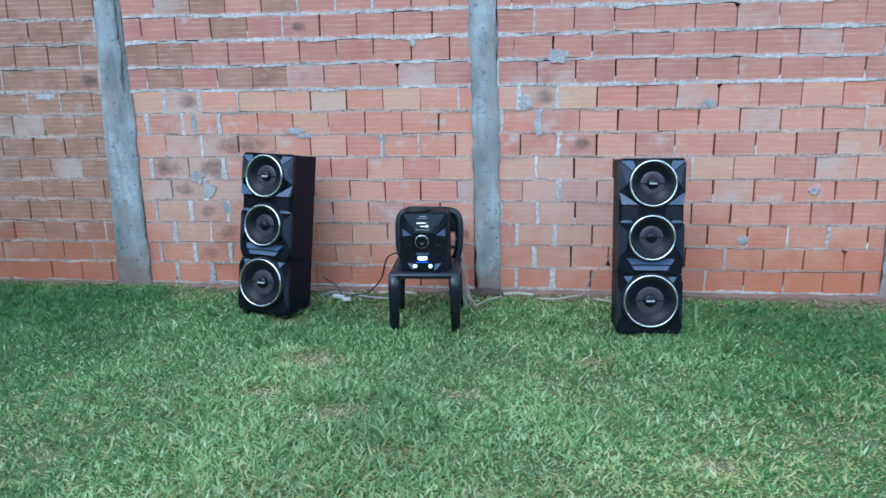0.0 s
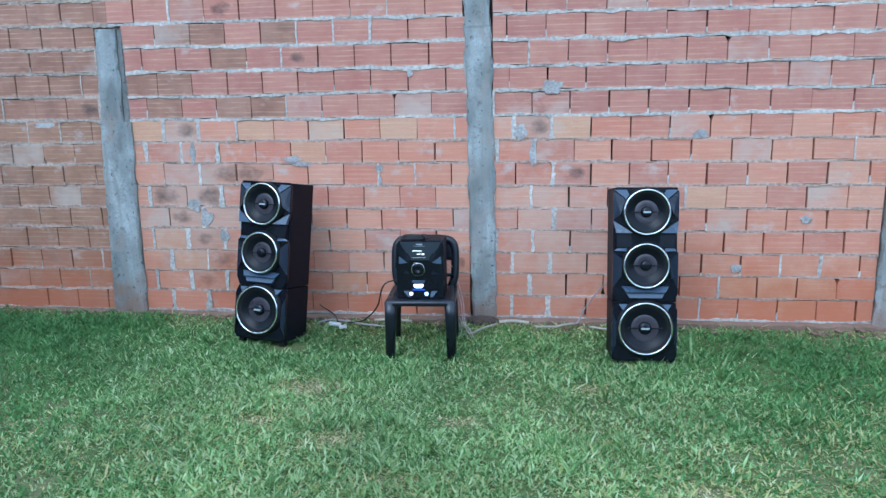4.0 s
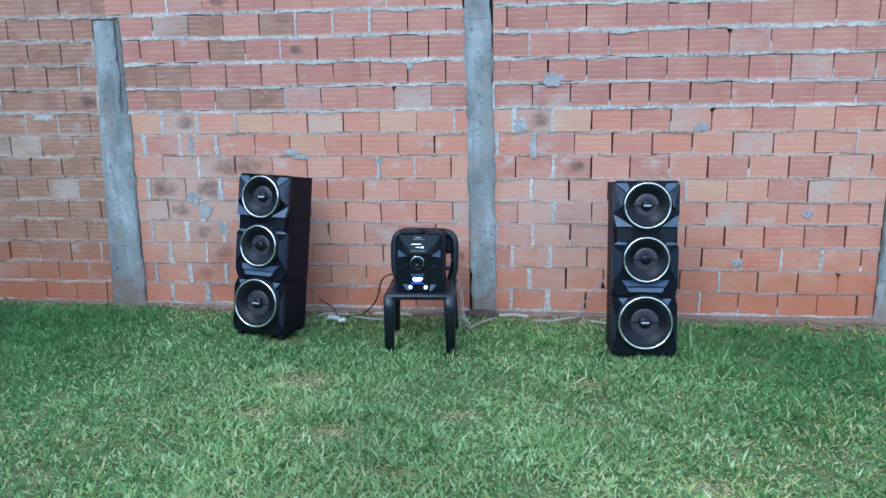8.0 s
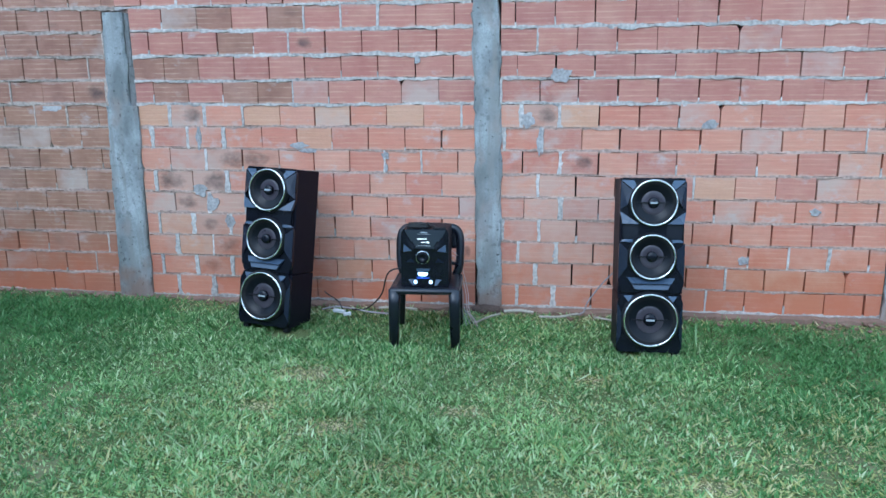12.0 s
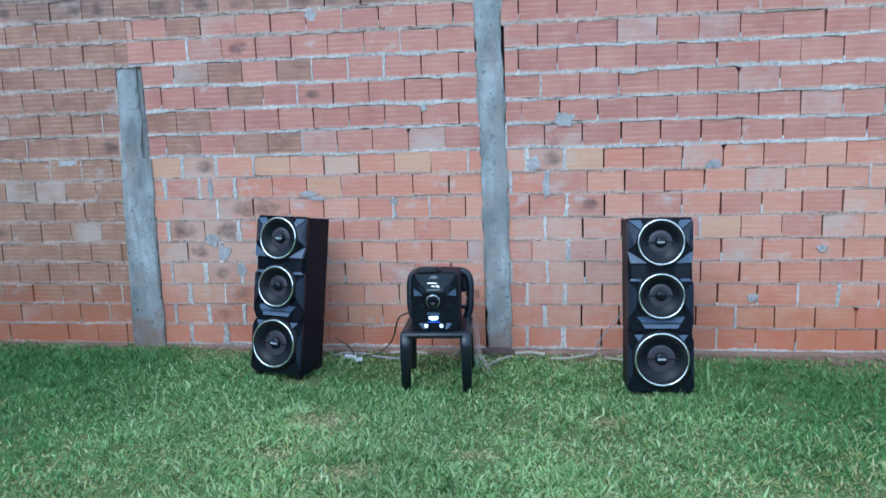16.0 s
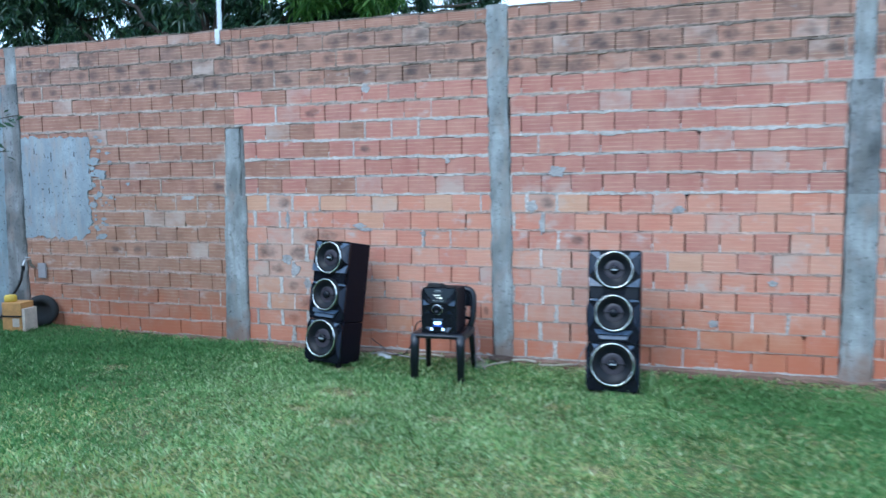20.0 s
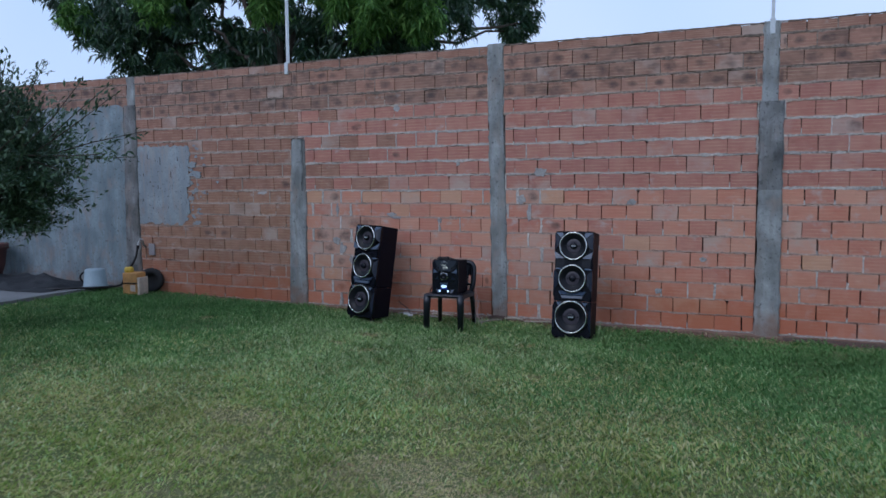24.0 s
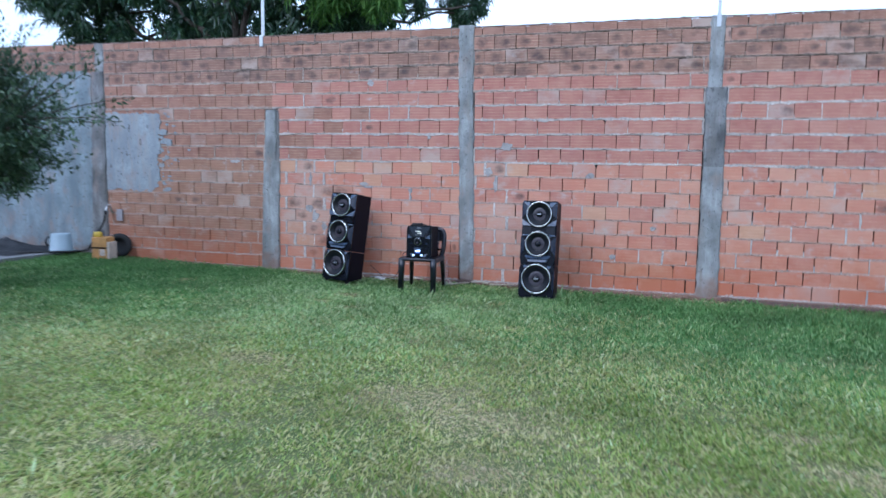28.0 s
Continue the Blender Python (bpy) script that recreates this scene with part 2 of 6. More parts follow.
def concrete_material(name, light, dark, stain):
    """Cast concrete: cement blotches, run-off streaks and pits."""
    m = material(name, light, 0.9, var=0.25, scale=9, fine=80, bump=0.7)
    n, l = m.node_tree.nodes, m.node_tree.links
    b = n["Principled BSDF"]
    src = b.inputs["Base Color"].links[0].from_socket
    geo = n.new("ShaderNodeNewGeometry")
    for size, scl, lo, hi, amount, tone in ((3.2, (1.3, 1.3, 0.7), 0.40, 0.62, 0.85, dark), (8.0, (2.6, 2.6, 0.30), 0.47, 0.64, 0.7, stain), (26.0, (1, 1, 1), 0.58, 0.70, 0.6, dark), (44.0, (1, 1, 0.8), 0.645, 0.69, 0.85, (0.05, 0.05, 0.05)), (5.0, (1, 1, 0.6), 0.54, 0.66, 0.45, (0.34, 0.26, 0.22))):
        mp, t, r = n.new("ShaderNodeMapping"), n.new("ShaderNodeTexNoise"), n.new("ShaderNodeMapRange")
        mp.inputs["Scale"].default_value = scl
        t.inputs["Scale"].default_value, t.inputs["Detail"].default_value = size, 5
        r.inputs["From Min"].default_value, r.inputs["From Max"].default_value, r.inputs["To Max"].default_value = lo, hi, amount
        l.new(geo.outputs["Position"], mp.inputs["Vector"])
        l.new(mp.outputs["Vector"], t.inputs["Vector"])
        l.new(t.outputs["Fac"], r.inputs["Value"])
        src = mixed(n, l, r.outputs["Result"], src, tone)
    # red soil splashed over the foot
    sep, add, sp, r = n.new("ShaderNodeSeparateXYZ"), n.new("ShaderNodeMath"), n.new("ShaderNodeTexNoise"), n.new("ShaderNodeMapRange")
    add.operation, add.inputs[1].default_value, sp.inputs["Scale"].default_value = "MULTIPLY_ADD", 0.6, 8.0
    r.inputs["From Min"].default_value, r.inputs["From Max"].default_value, r.inputs["To Max"].default_value = 0.56, 0.34, 0.6
    l.new(geo.outputs["Position"], sep.inputs["Vector"])
    l.new(geo.outputs["Position"], sp.inputs["Vector"])
    l.new(sp.outputs["Fac"], add.inputs[0])
    l.new(sep.outputs["Z"], add.inputs[2])
    l.new(add.outputs[0], r.inputs["Value"])
    src = mixed(n, l, r.outputs["Result"], src, (0.26, 0.14, 0.09))
    l.new(src, b.inputs["Base Color"])
    return m


M_CONCRETE = concrete_material("column_concrete", (0.40, 0.41, 0.41), (0.15, 0.155, 0.15), (0.27, 0.26, 0.24))
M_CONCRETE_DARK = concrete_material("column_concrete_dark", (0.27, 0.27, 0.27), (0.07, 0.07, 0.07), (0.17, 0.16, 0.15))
M_PLASTER = concrete_material("cement_render", (0.275, 0.335, 0.365), (0.16, 0.20, 0.22), (0.23, 0.25, 0.26))
M_PATCH = concrete_material("cement_patch", (0.35, 0.39, 0.42), (0.25, 0.28, 0.305), (0.36, 0.34, 0.32))
M_FOOTING = concrete_material("footing_concrete", (0.17, 0.135, 0.115), (0.07, 0.06, 0.05), (0.22, 0.14, 0.10))
M_PAVING = material("pavement_concrete", (0.20, 0.20, 0.205), 0.9, var=0.3, scale=2.5, fine=60, bump=0.4)

# ---- building helpers ----


def part(name, bm, mat, parent=None, label="", smooth=False):
    """One bmesh as one mesh object, under a thing or a part."""
    me = bpy.data.meshes.new(name)
    bm.to_mesh(me)
    bm.free()
    if mat:
        me.materials.append(mat)
    if smooth:
        for p in me.polygons:
            p.use_smooth = True
    ob = new(name, me)
    if parent is not None:
        ob.parent = parent
    if label:
        ob["label"] = label
    return ob


def box(x0, x1, y0, y1, z0, z1, bevel=0.0, segs=1, bm=None):
    """A box between two corners, with its edges rounded."""
    own = bmesh.new()
    bmesh.ops.create_cube(own, size=1.0)
    for v in own.verts:
        v.co = ((x0 + x1) / 2 + v.co.x * (x1 - x0), (y0 + y1) / 2 + v.co.y * (y1 - y0), (z0 + z1) / 2 + v.co.z * (z1 - z0))
    if bevel:
        bmesh.ops.bevel(own, geom=own.edges[:], offset=bevel, segments=segs, affect="EDGES", profile=0.6)
    if bm is None:
        return own
    me = bpy.data.meshes.new("tmp")
    own.to_mesh(me)
    own.free()
    bm.from_mesh(me)
    bpy.data.meshes.remove(me)
    return bm


def empty(name, m=None):
    ob = new(name)
    ob.empty_display_size = 0.1
    if m is not None:
        ob.matrix_world = m
    return ob


def ground_z(x, y):
    """Height of the lawn: nearly flat, rising a little towards the paved end."""
    return -0.032 + 0.097 * max(0.0, min(1.0, (-1.0 - x) / 5.5)) ** 1.1


def grid_mesh(name, xs, ys, fz, mat):
    verts = [(x, y, fz(x, y)) for y in ys for x in xs]
    w = len(xs)
    faces = [(j * w + i, j * w + i + 1, (j + 1) * w + i + 1, (j + 1) * w + i) for j in range(len(ys) - 1) for i in range(w - 1)]
    me = bpy.data.meshes.new(name)
    me.from_pydata(verts, [], faces)
    me.materials.append(mat)
    for p in me.polygons:
        p.use_smooth = True
    return new(name, me)

# ---- ground ----


def lawn_material():
    m = bpy.data.materials.new("lawn_soil")
    m.use_nodes = True
    n, l = m.node_tree.nodes, m.node_tree.links
    b = n["Principled BSDF"]
    b.inputs["Roughness"].default_value, b.inputs["Specular IOR Level"].default_value = 0.95, 0.1
    geo = n.new("ShaderNodeNewGeometry")
    a, c = n.new("ShaderNodeTexNoise"), n.new("ShaderNodeTexNoise")
    a.inputs["Scale"].default_value, a.inputs["Detail"].default_value = 1.3, 6
    c.inputs["Scale"].default_value, c.inputs["Detail"].default_value = 60, 4
    l.new(geo.outputs["Position"], a.inputs["Vector"])
    l.new(geo.outputs["Position"], c.inputs["Vector"])
    col = ramp(n, a.outputs["Fac"], l, [(0.3, (0.13, 0.17, 0.065)), (0.52, (0.18, 0.20, 0.085)), (0.75, (0.30, 0.25, 0.15))])
    col = mixed(n, l, c.outputs["Fac"], col, mixed(n, l, 1.0, col, (0.45, 0.5, 0.4), "MULTIPLY"))
    l.new(col, b.inputs["Base Color"])
    bp = n.new("ShaderNodeBump")
    bp.inputs["Strength"].default_value, bp.inputs["Distance"].default_value = 0.8, 0.02
    l.new(c.outputs["Fac"], bp.inputs["Height"])
    l.new(bp.outputs["Normal"], b.inputs["Normal"])
    return m


M_LAWN = lawn_material()
near = [v * 0.25 for v in range(-40, 41)]
gx = [-400, -120, -40, -18] + near + [18, 40, 120, 400]
gy = [-400, -120, -40, -18] + [v * 0.25 for v in range(-48, 9)] + [6, 18, 40, 120, 400]
ground = grid_mesh("ground", gx, gy, ground_z, M_LAWN)
tagged(ground, "level lawn soil with thin and bare spots", "ground", kind="structure")

# ---- wall ----
COURSES = [0.01 + 0.1545 * k for k in range(9)] + [1.40 + 0.1635 * k for k in range(5)] + [2.2175 + 0.155 * k for k in range(5)] + [2.94]
JOINTS_W = (-3.39, -3.519, -3.642, -3.493, -3.616, -3.521, -3.633, -3.524, -3.623, -3.551, -3.427, -3.545, -3.437, -3.525, -3.375, -3.5, -3.38, -3.5, -3.4)
JOINTS_M = (-1.331, -1.181, -1.308, -1.183, -1.308, -1.179, -1.317, -1.435, -1.298, -1.445, -1.357, -1.459, -1.347, -1.484, -1.369, -1.232, -1.36, -1.24, -1.33)
JOINTS_E = (1.376, 1.24, 1.377, 1.262, 1.392, 1.25, 1.38, 1.271, 1.384, 1.24, 1.335, 1.211, 1.327, 1.207, 1.321, 1.2, 1.33, 1.21, 1.3)


def outline(pts, y0, y1, bm):
    """A slab with the outline pts (x, z) between the depths y0 (front) and y1."""
    f = [bm.verts.new((x, y0, z)) for x, z in pts]
    k = [bm.verts.new((x, y1, z)) for x, z in pts]
    bm.faces.new(f)
    bm.faces.new(k[::-1])
    for i in range(len(pts)):
        j = (i + 1) % len(pts)
        bm.faces.new((f[j], f[i], k[i], k[j]))
    return bm


def shaft(rows, y0, y1, rough, seed):
    """A cast column with uneven edges: rows of (z, x left, x right)."""
    rnd = random.Random(seed)
    bm = bmesh.new()
    rings = []
    zs = [r[0] for r in rows]
    z = zs[0]
    while True:
        z = min(z, zs[-1])
        a, b, c = rows[0], rows[0], 0.0
        for p, q in zip(rows, rows[1:]):
            if p[0] <= z <= q[0]:
                a, b, c = p, q, (z - p[0]) / (q[0] - p[0])
        xl, xr = a[1] + (b[1] - a[1]) * c, a[2] + (b[2] - a[2]) * c
        j = lambda s: rnd.uniform(-s, s)
        rings.append([bm.verts.new(co) for co in (
            (xl + j(rough), y1, z), (xl + j(rough), y0 + 0.014, z), (xl + 0.014 + j(rough), y0 + j(rough / 3), z), ((xl + xr) / 2, y0 + j(rough / 3), z),
            (xr - 0.014 + j(rough), y0 + j(rough / 3), z), (xr + j(rough), y0 + 0.014, z), (xr + j(rough), y1, z))])
        if z >= zs[-1]:
            break
        z += 0.06
    for a, b in zip(rings, rings[1:]):
        for i in range(6):
            bm.faces.new((a[i], a[i + 1], b[i + 1], b[i]))
        bm.faces.new((a[6], a[0], b[0], b[6]))
    bm.faces.new(rings[0][::-1])
    bm.faces.new(rings[-1])
    bmesh.ops.recalc_face_normals(bm, faces=bm.faces)
    return bm


def column(number, label, parts):
    e = empty("column_%d" % number)
    tagged(e, label, "column", kind="structure")
    for i, (name, rows, y0, mat) in enumerate(parts):
        part(name, shaft(rows, y0, 0.125, 0.009, number * 10 + i), mat, e)


column(1, "grey concrete column at the rendered end of the wall", [
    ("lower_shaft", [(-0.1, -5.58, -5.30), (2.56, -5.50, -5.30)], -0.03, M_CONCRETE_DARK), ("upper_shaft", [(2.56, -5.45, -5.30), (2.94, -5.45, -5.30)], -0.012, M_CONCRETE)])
column(2, "short grey concrete column ending below the wall top", [
    ("lower_shaft", [(-0.1, -2.852, -2.60), (0.66, -2.835, -2.598), (1.39, -2.812, -2.588)], -0.03, M_CONCRETE),
    ("upper_shaft", [(1.39, -2.80, -2.638), (2.022, -2.787, -2.632)], -0.024, M_CONCRETE),
    # set-back strip in dark concrete: the recess's shade is put into its colour
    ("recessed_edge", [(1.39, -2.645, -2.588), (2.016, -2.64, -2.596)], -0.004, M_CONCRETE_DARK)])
column(3, "slightly leaning grey concrete column", [
    ("lower_shaft", [(-0.1, -0.172, -0.008), (0.58, -0.188, -0.014), (1.37, -0.203, -0.02)], -0.024, M_CONCRETE),
    ("middle_shaft", [(1.37, -0.203, -0.024), (1.985, -0.222, -0.04)], -0.02, M_CONCRETE),
    ("upper_shaft", [(1.985, -0.222, -0.045), (2.96, -0.236, -0.052)], -0.012, M_CONCRETE)])
column(4, "grey concrete column with a narrower top section", [
    ("lower_shaft", [(-0.1, 2.492, 2.716), (1.39, 2.497, 2.712)], -0.032, M_CONCRETE),
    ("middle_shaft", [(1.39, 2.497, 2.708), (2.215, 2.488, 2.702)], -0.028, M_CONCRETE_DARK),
    ("upper_shaft", [(2.215, 2.506, 2.655), (2.95, 2.506, 2.651)], -0.012, M_CONCRETE)])
column(5, "grey concrete column", [
    ("lower_shaft", [(-0.1, 5.20, 5.42), (2.215, 5.20, 5.41)], -0.03, M_CONCRETE), ("upper_shaft", [(2.215, 5.22, 5.38), (2.95, 5.22, 5.38)], -0.012, M_CONCRETE)])


def unit_brick(seed, corner=None):
    """A block of unit size (front at y = 0, 0.09 deep) with softened edges; corner: the signs of a corner broken away."""
    rnd = random.Random(seed)
    bm = bmesh.new()
    if corner:
        sx, sz = corner
        pts = [(-0.5, -0.5), (0.5, -0.5), (0.5, 0.5), (-0.5, 0.5)]
        i = pts.index((sx * 0.5, sz * 0.5))
        along, up = (sx * rnd.uniform(0.41, 0.44), sz * 0.5), (sx * 0.5, sz * rnd.uniform(0.15, 0.25))
        mid = (sx * 0.47, sz * 0.36)
        pts[i:i + 1] = [up, mid, along] if sx * sz > 0 else [along, mid, up]
        outline(pts, 0.0, 0.09, bm)
        bmesh.ops.recalc_face_normals(bm, faces=bm.faces)
        me = bpy.data.meshes.new("brick")
        bm.to_mesh(me)
        bm.free()
        return me
    bmesh.ops.create_cube(bm, size=1.0)
    for v in bm.verts:
        v.co.y = 0.0 if v.co.y < 0 else 0.09
        v.co.x += rnd.uniform(-0.008, 0.008)
        v.co.z += rnd.uniform(-0.016, 0.016)
        if v.co.y == 0.0:
            v.co.y += rnd.uniform(0, 0.003)
    front = [e for e in bm.edges if sum(v.co.y < 0.02 for v in e.verts) == 2]
    bmesh.ops.bevel(bm, geom=front, offset=0.006, segments=1, affect="EDGES")
    me = bpy.data.meshes.new("brick")
    bm.to_mesh(me)
    bm.free()
    return me


# where corners are broken off, and blocks of an odd colour
BROKEN = ((0.377, 0.379), (0.01, 0.273), (0.594, 0.372), (0.719, 0.216), (-2.878, 0.112), (-2.458, 0.05), (-2.36, 0.05), (-2.57, 0.968), (-0.684, 1.52), (1.453, 1.824), (1.385, 1.36), (-0.2, 0.93), (-0.036, 0.93), (-3.279, 1.096), (2.238, 0.275))
OCHRE = ((-2.488, 1.319), (-1.68, 1.319), (0.441, 1.321), (1.88, 0.21), (2.13, 0.218), (-2.371, 0.53), (-2.167, 0.388), (-0.66, 1.32), (-1.18, 1.32), (3.1, 0.68), (4.2, 1.15))
SMOKED = ((-2.213, 1.338), (-2.342, 0.84), (-2.08, 0.523), (-2.093, 0.229), (-1.701, 0.987), (-1.98, 1.024), (-2.10, 0.856), (-1.953, 0.372), (0.245, 1.35), (-2.15, 0.69))
BRICKS, CHIPPED = {}, {}
for key, mat in (("worn", M_BRICK_WORN_SHADED), ("aged", M_BRICK_AGED), ("low", M_BRICK_LOW), ("mid", M_BRICK_MID), ("top", M_BRICK_TOP), ("topworn", M_BRICK_TOP_WORN), ("pale", M_BRICK_PALE), ("smoked", M_BRICK_SMOKED)):
    for corner in ((-1, -1), (-1, 1), (1, -1), (1, 1)):
        CHIPPED[key, corner] = unit_brick(len(key), corner)
        CHIPPED[key, corner].materials.append(mat)
    BRICKS[key] = []
    for s in range(5):
        me = unit_brick(s + len(key))
        me.materials.append(mat)
        BRICKS[key].append(me)


def bed_drift(k, x):
    """How far the mason's line wanders from level."""
    return 0.009 * noise.noise(Vector((x * 0.8, k * 3.7, 0.5))) + 0.004 * noise.noise(Vector((x * 2.9, k * 5.1, 4.0)))


def strip(bm, x0, x1, z, half, rnd, y=-0.002, k=0):
    """A bed of mortar with ragged edges."""
    n = max(2, int((x1 - x0) / 0.026))
    prev = None
    lo, hi = half, half
    for i in range(n + 1):
        x = x0 + (x1 - x0) * i / n
        lo = 0.55 * lo + 0.45 * half * rnd.choice((0.1, 0.4, 0.8, 1.1, 1.6, 2.9))
        hi = 0.55 * hi + 0.45 * half * rnd.choice((0.1, 0.4, 0.8, 1.1, 1.5, 2.4))
        zd = z
        z = z + bed_drift(k, x)
        yy = y + rnd.uniform(-0.003, 0.004)
        cur = [bm.verts.new(c) for c in ((x, 0.03, z - lo), (x, yy, z - lo * 0.8), (x, yy - 0.002, z + hi * 0.8), (x, 0.03, z + hi))]
        if prev:
            for a in range(3):
                bm.faces.new((prev[a], cur[a], cur[a + 1], prev[a + 1]))
        prev = cur
        z = zd


def upright(bm, x, z0, z1, half, rnd):
    """A head joint filled with mortar, spilling unevenly over the blocks."""
    prev = None
    lo, hi = half, half
    for i in range(7):
        z = z0 + (z1 - z0) * i / 6
        lo, hi = 0.5 * lo + 0.5 * half * rnd.uniform(0.3, 1.9), 0.5 * hi + 0.5 * half * rnd.uniform(0.3, 1.9)
        y = -0.0035 + rnd.uniform(-0.002, 0.002)
        cur = [bm.verts.new(c) for c in ((x - lo, 0.03, z), (x - lo * 0.85, y, z), (x + hi * 0.85, y, z), (x + hi, 0.03, z))]
        if prev:
            for a in range(3):
                bm.faces.new((prev[a], prev[a + 1], cur[a + 1], cur[a]))
        prev = cur


def course_joints(number, k, start, pitch, a, b, rnd):
    """The head joints of one course, walked out from a known one; wide wet joints stretch the bond in one corner."""
    right, x = [], start
    while x < b + pitch:
        right.append(x)
        x += pitch + rnd.uniform(-0.004, 0.004)
    left, x = [], start
    while x > a - pitch:
        x -= (0.267 if number == 3 and k < 9 and x < -1.5 else pitch) + rnd.uniform(-0.004, 0.004)
        left.append(x)
    return left[::-1] + right


def bay(number, x0, x1, joints, pitch, seed, first=0, label="", over=None, mortared=0.15):
    """Masonry between two columns: backing, mortar beds and every block. over: (course, x0, x1) where courses run wider."""
    rnd = random.Random(seed)
    back = part("wall_north_%d" % number, box(x0 - 0.05, x1 + 0.025, 0.055, 0.125, COURSES[first] - 0.15, 2.93), M_JOINT_DARK)
    tagged(back, label, "wall", kind="structure")
    for k in range(first, 19):
        z0, z1 = COURSES[k], COURSES[k + 1]
        a, b = x0, x1
        if over and k >= over[0]:
            a, b = over[1], over[2]
        key = ("worn" if number == 2 else "low") if k < 9 else ("aged" if number == 2 else "mid") if k < 15 else "top" if k < 18 else "aged"
        bm, filled = bmesh.new(), bmesh.new()
        strip(bm, a, b, z0, 0.013 if k == 0 else 0.018 if k == 18 and number == 3 else rnd.uniform(0.008, 0.011) if k < 9 else rnd.uniform(0.009, 0.013), rnd, 0.001 if k < 9 else -0.002, k)
        if k == 18:
            strip(bm, a, b, z1, 0.006, rnd, 0.0, 19)
        xs = course_joints(number, k, joints[k], pitch, a, b, rnd)
        for x, nx in zip(xs, xs[1:]):
            l, r = max(x, a), min(nx, b)
            last = nx >= b - 0.012
            if r - l > 0.03:
                wet = 0.88 if k < 9 and ((number == 4 and r < 0.45) or (number == 3 and r < -1.75)) else mortared
                soaked = not last and rnd.random() < wet
                if last:
                    gap = 0.002
                elif number >= 4 and k < 9:
                    gap = rnd.choice((0.004, 0.008, 0.009, 0.010, 0.011, 0.013))
                else:
                    gap = rnd.choice((0.003, 0.005, 0.006, 0.007, 0.009))
                if soaked and wet > 0.5:
                    gap = rnd.uniform(0.010, 0.024)
                xm, zm = (l + r - gap) / 2, (z0 + z1) / 2
                inside = lambda spots: any(l < sx < r and z0 < sz < z1 for sx, sz in spots)
                kind = "pale" if inside(OCHRE) else "smoked" if inside(SMOKED) else "aged" if number == 3 and key == "mid" and l < -1.5 and rnd.random() < 0.5 else key
                if kind == "top" and (number < 3 or rnd.random() < (0.55 if number == 3 else 0.3)):
                    kind = "topworn"
                if kind == "low" and rnd.random() < 0.025:
                    kind = "pale"
                broken = [(sx, sz) for sx, sz in BROKEN if l - 0.02 < sx < r + 0.02 and z0 - 0.01 < sz < z1 + 0.01]
                mesh = rnd.choice(BRICKS[kind])
                if broken:
                    mesh = CHIPPED[kind, (1 if broken[0][0] > xm else -1, 1 if broken[0][1] > zm else -1)]
                ob = new("brick", mesh)
                ob.parent = back
                h = z1 - z0 - (0.012 if k < 9 else 0.016)
                d0, d1 = bed_drift(k, xm), bed_drift(k + 1, xm)
                h += d1 - d0
                ob.location = (xm, rnd.uniform(-0.005, 0.005), (z0 + z1 + d0 + d1) / 2 + rnd.uniform(-0.002, 0.002))
                ob.rotation_euler = (rnd.uniform(-0.012, 0.012), rnd.uniform(-0.008, 0.008), rnd.uniform(-0.012, 0.012))
                ob.scale = (r - l - gap, 1, h)
                if soaked:
                    upright(filled, r - gap / 2, z0, z1, gap / 2 + rnd.uniform(0.001, 0.012 if wet > 0.5 else 0.006), rnd)
                elif not last and rnd.random() < 0.45:
                    upright(filled, r - gap / 2, z0, z0 + (z1 - z0) * rnd.uniform(0.12, 0.45), gap / 2 + 0.0015, rnd)
            elif r > l:
                upright(filled, (l + r) / 2, z0, z1, (r - l) / 2 + 0.004, rnd)
        bmesh.ops.recalc_face_normals(bm, faces=bm.faces)
        plain = M_MORTAR_TOP if k >= 16 else M_MORTAR_TAN if number < 3 or k >= 14 else M_MORTAR
        part("mortar_bed", bm, M_MORTAR_LOW if 0 < k < 9 and not (number == 2 and k > 6) else plain, back)
        bmesh.ops.recalc_face_normals(filled, faces=filled.faces)
        if len(filled.verts):
            part("mortar_joint", filled, plain, back)
        else:
            filled.free()


bay(2, -5.30, -2.80, JOINTS_W, 0.245, 21, label="clay block wall with a patch of grey render", over=(13, -5.30, -2.69), mortared=0.12)
bay(3, -2.595, -0.19, JOINTS_M, 0.2525, 22, label="salmon clay block wall with rough mortar beds", over=(13, -2.69, -0.225), mortared=0.14)
bay(4, -0.03, 2.487, JOINTS_E, 0.2525, 23, label="salmon clay block wall with open upright joints", over=(14, -0.05, 2.51), mortared=0.1)
bay(5, 2.70, 5.20, [j + 2.69 for j in JOINTS_M], 0.2525, 24, label="salmon clay block wall", over=(14, 2.65, 5.22), mortared=0.1)
bay(6, 5.40, 7.9, [j + 5.1 for j in JOINTS_E], 0.2525, 25, label="salmon clay block wall", mortared=0.1)
bay(1, -10.0, -5.45, [j - 3.0 for j in JOINTS_E], 0.25, 26, first=16, label="rendered wall with bare clay blocks along its top")

# ---- footing, render, paving ----


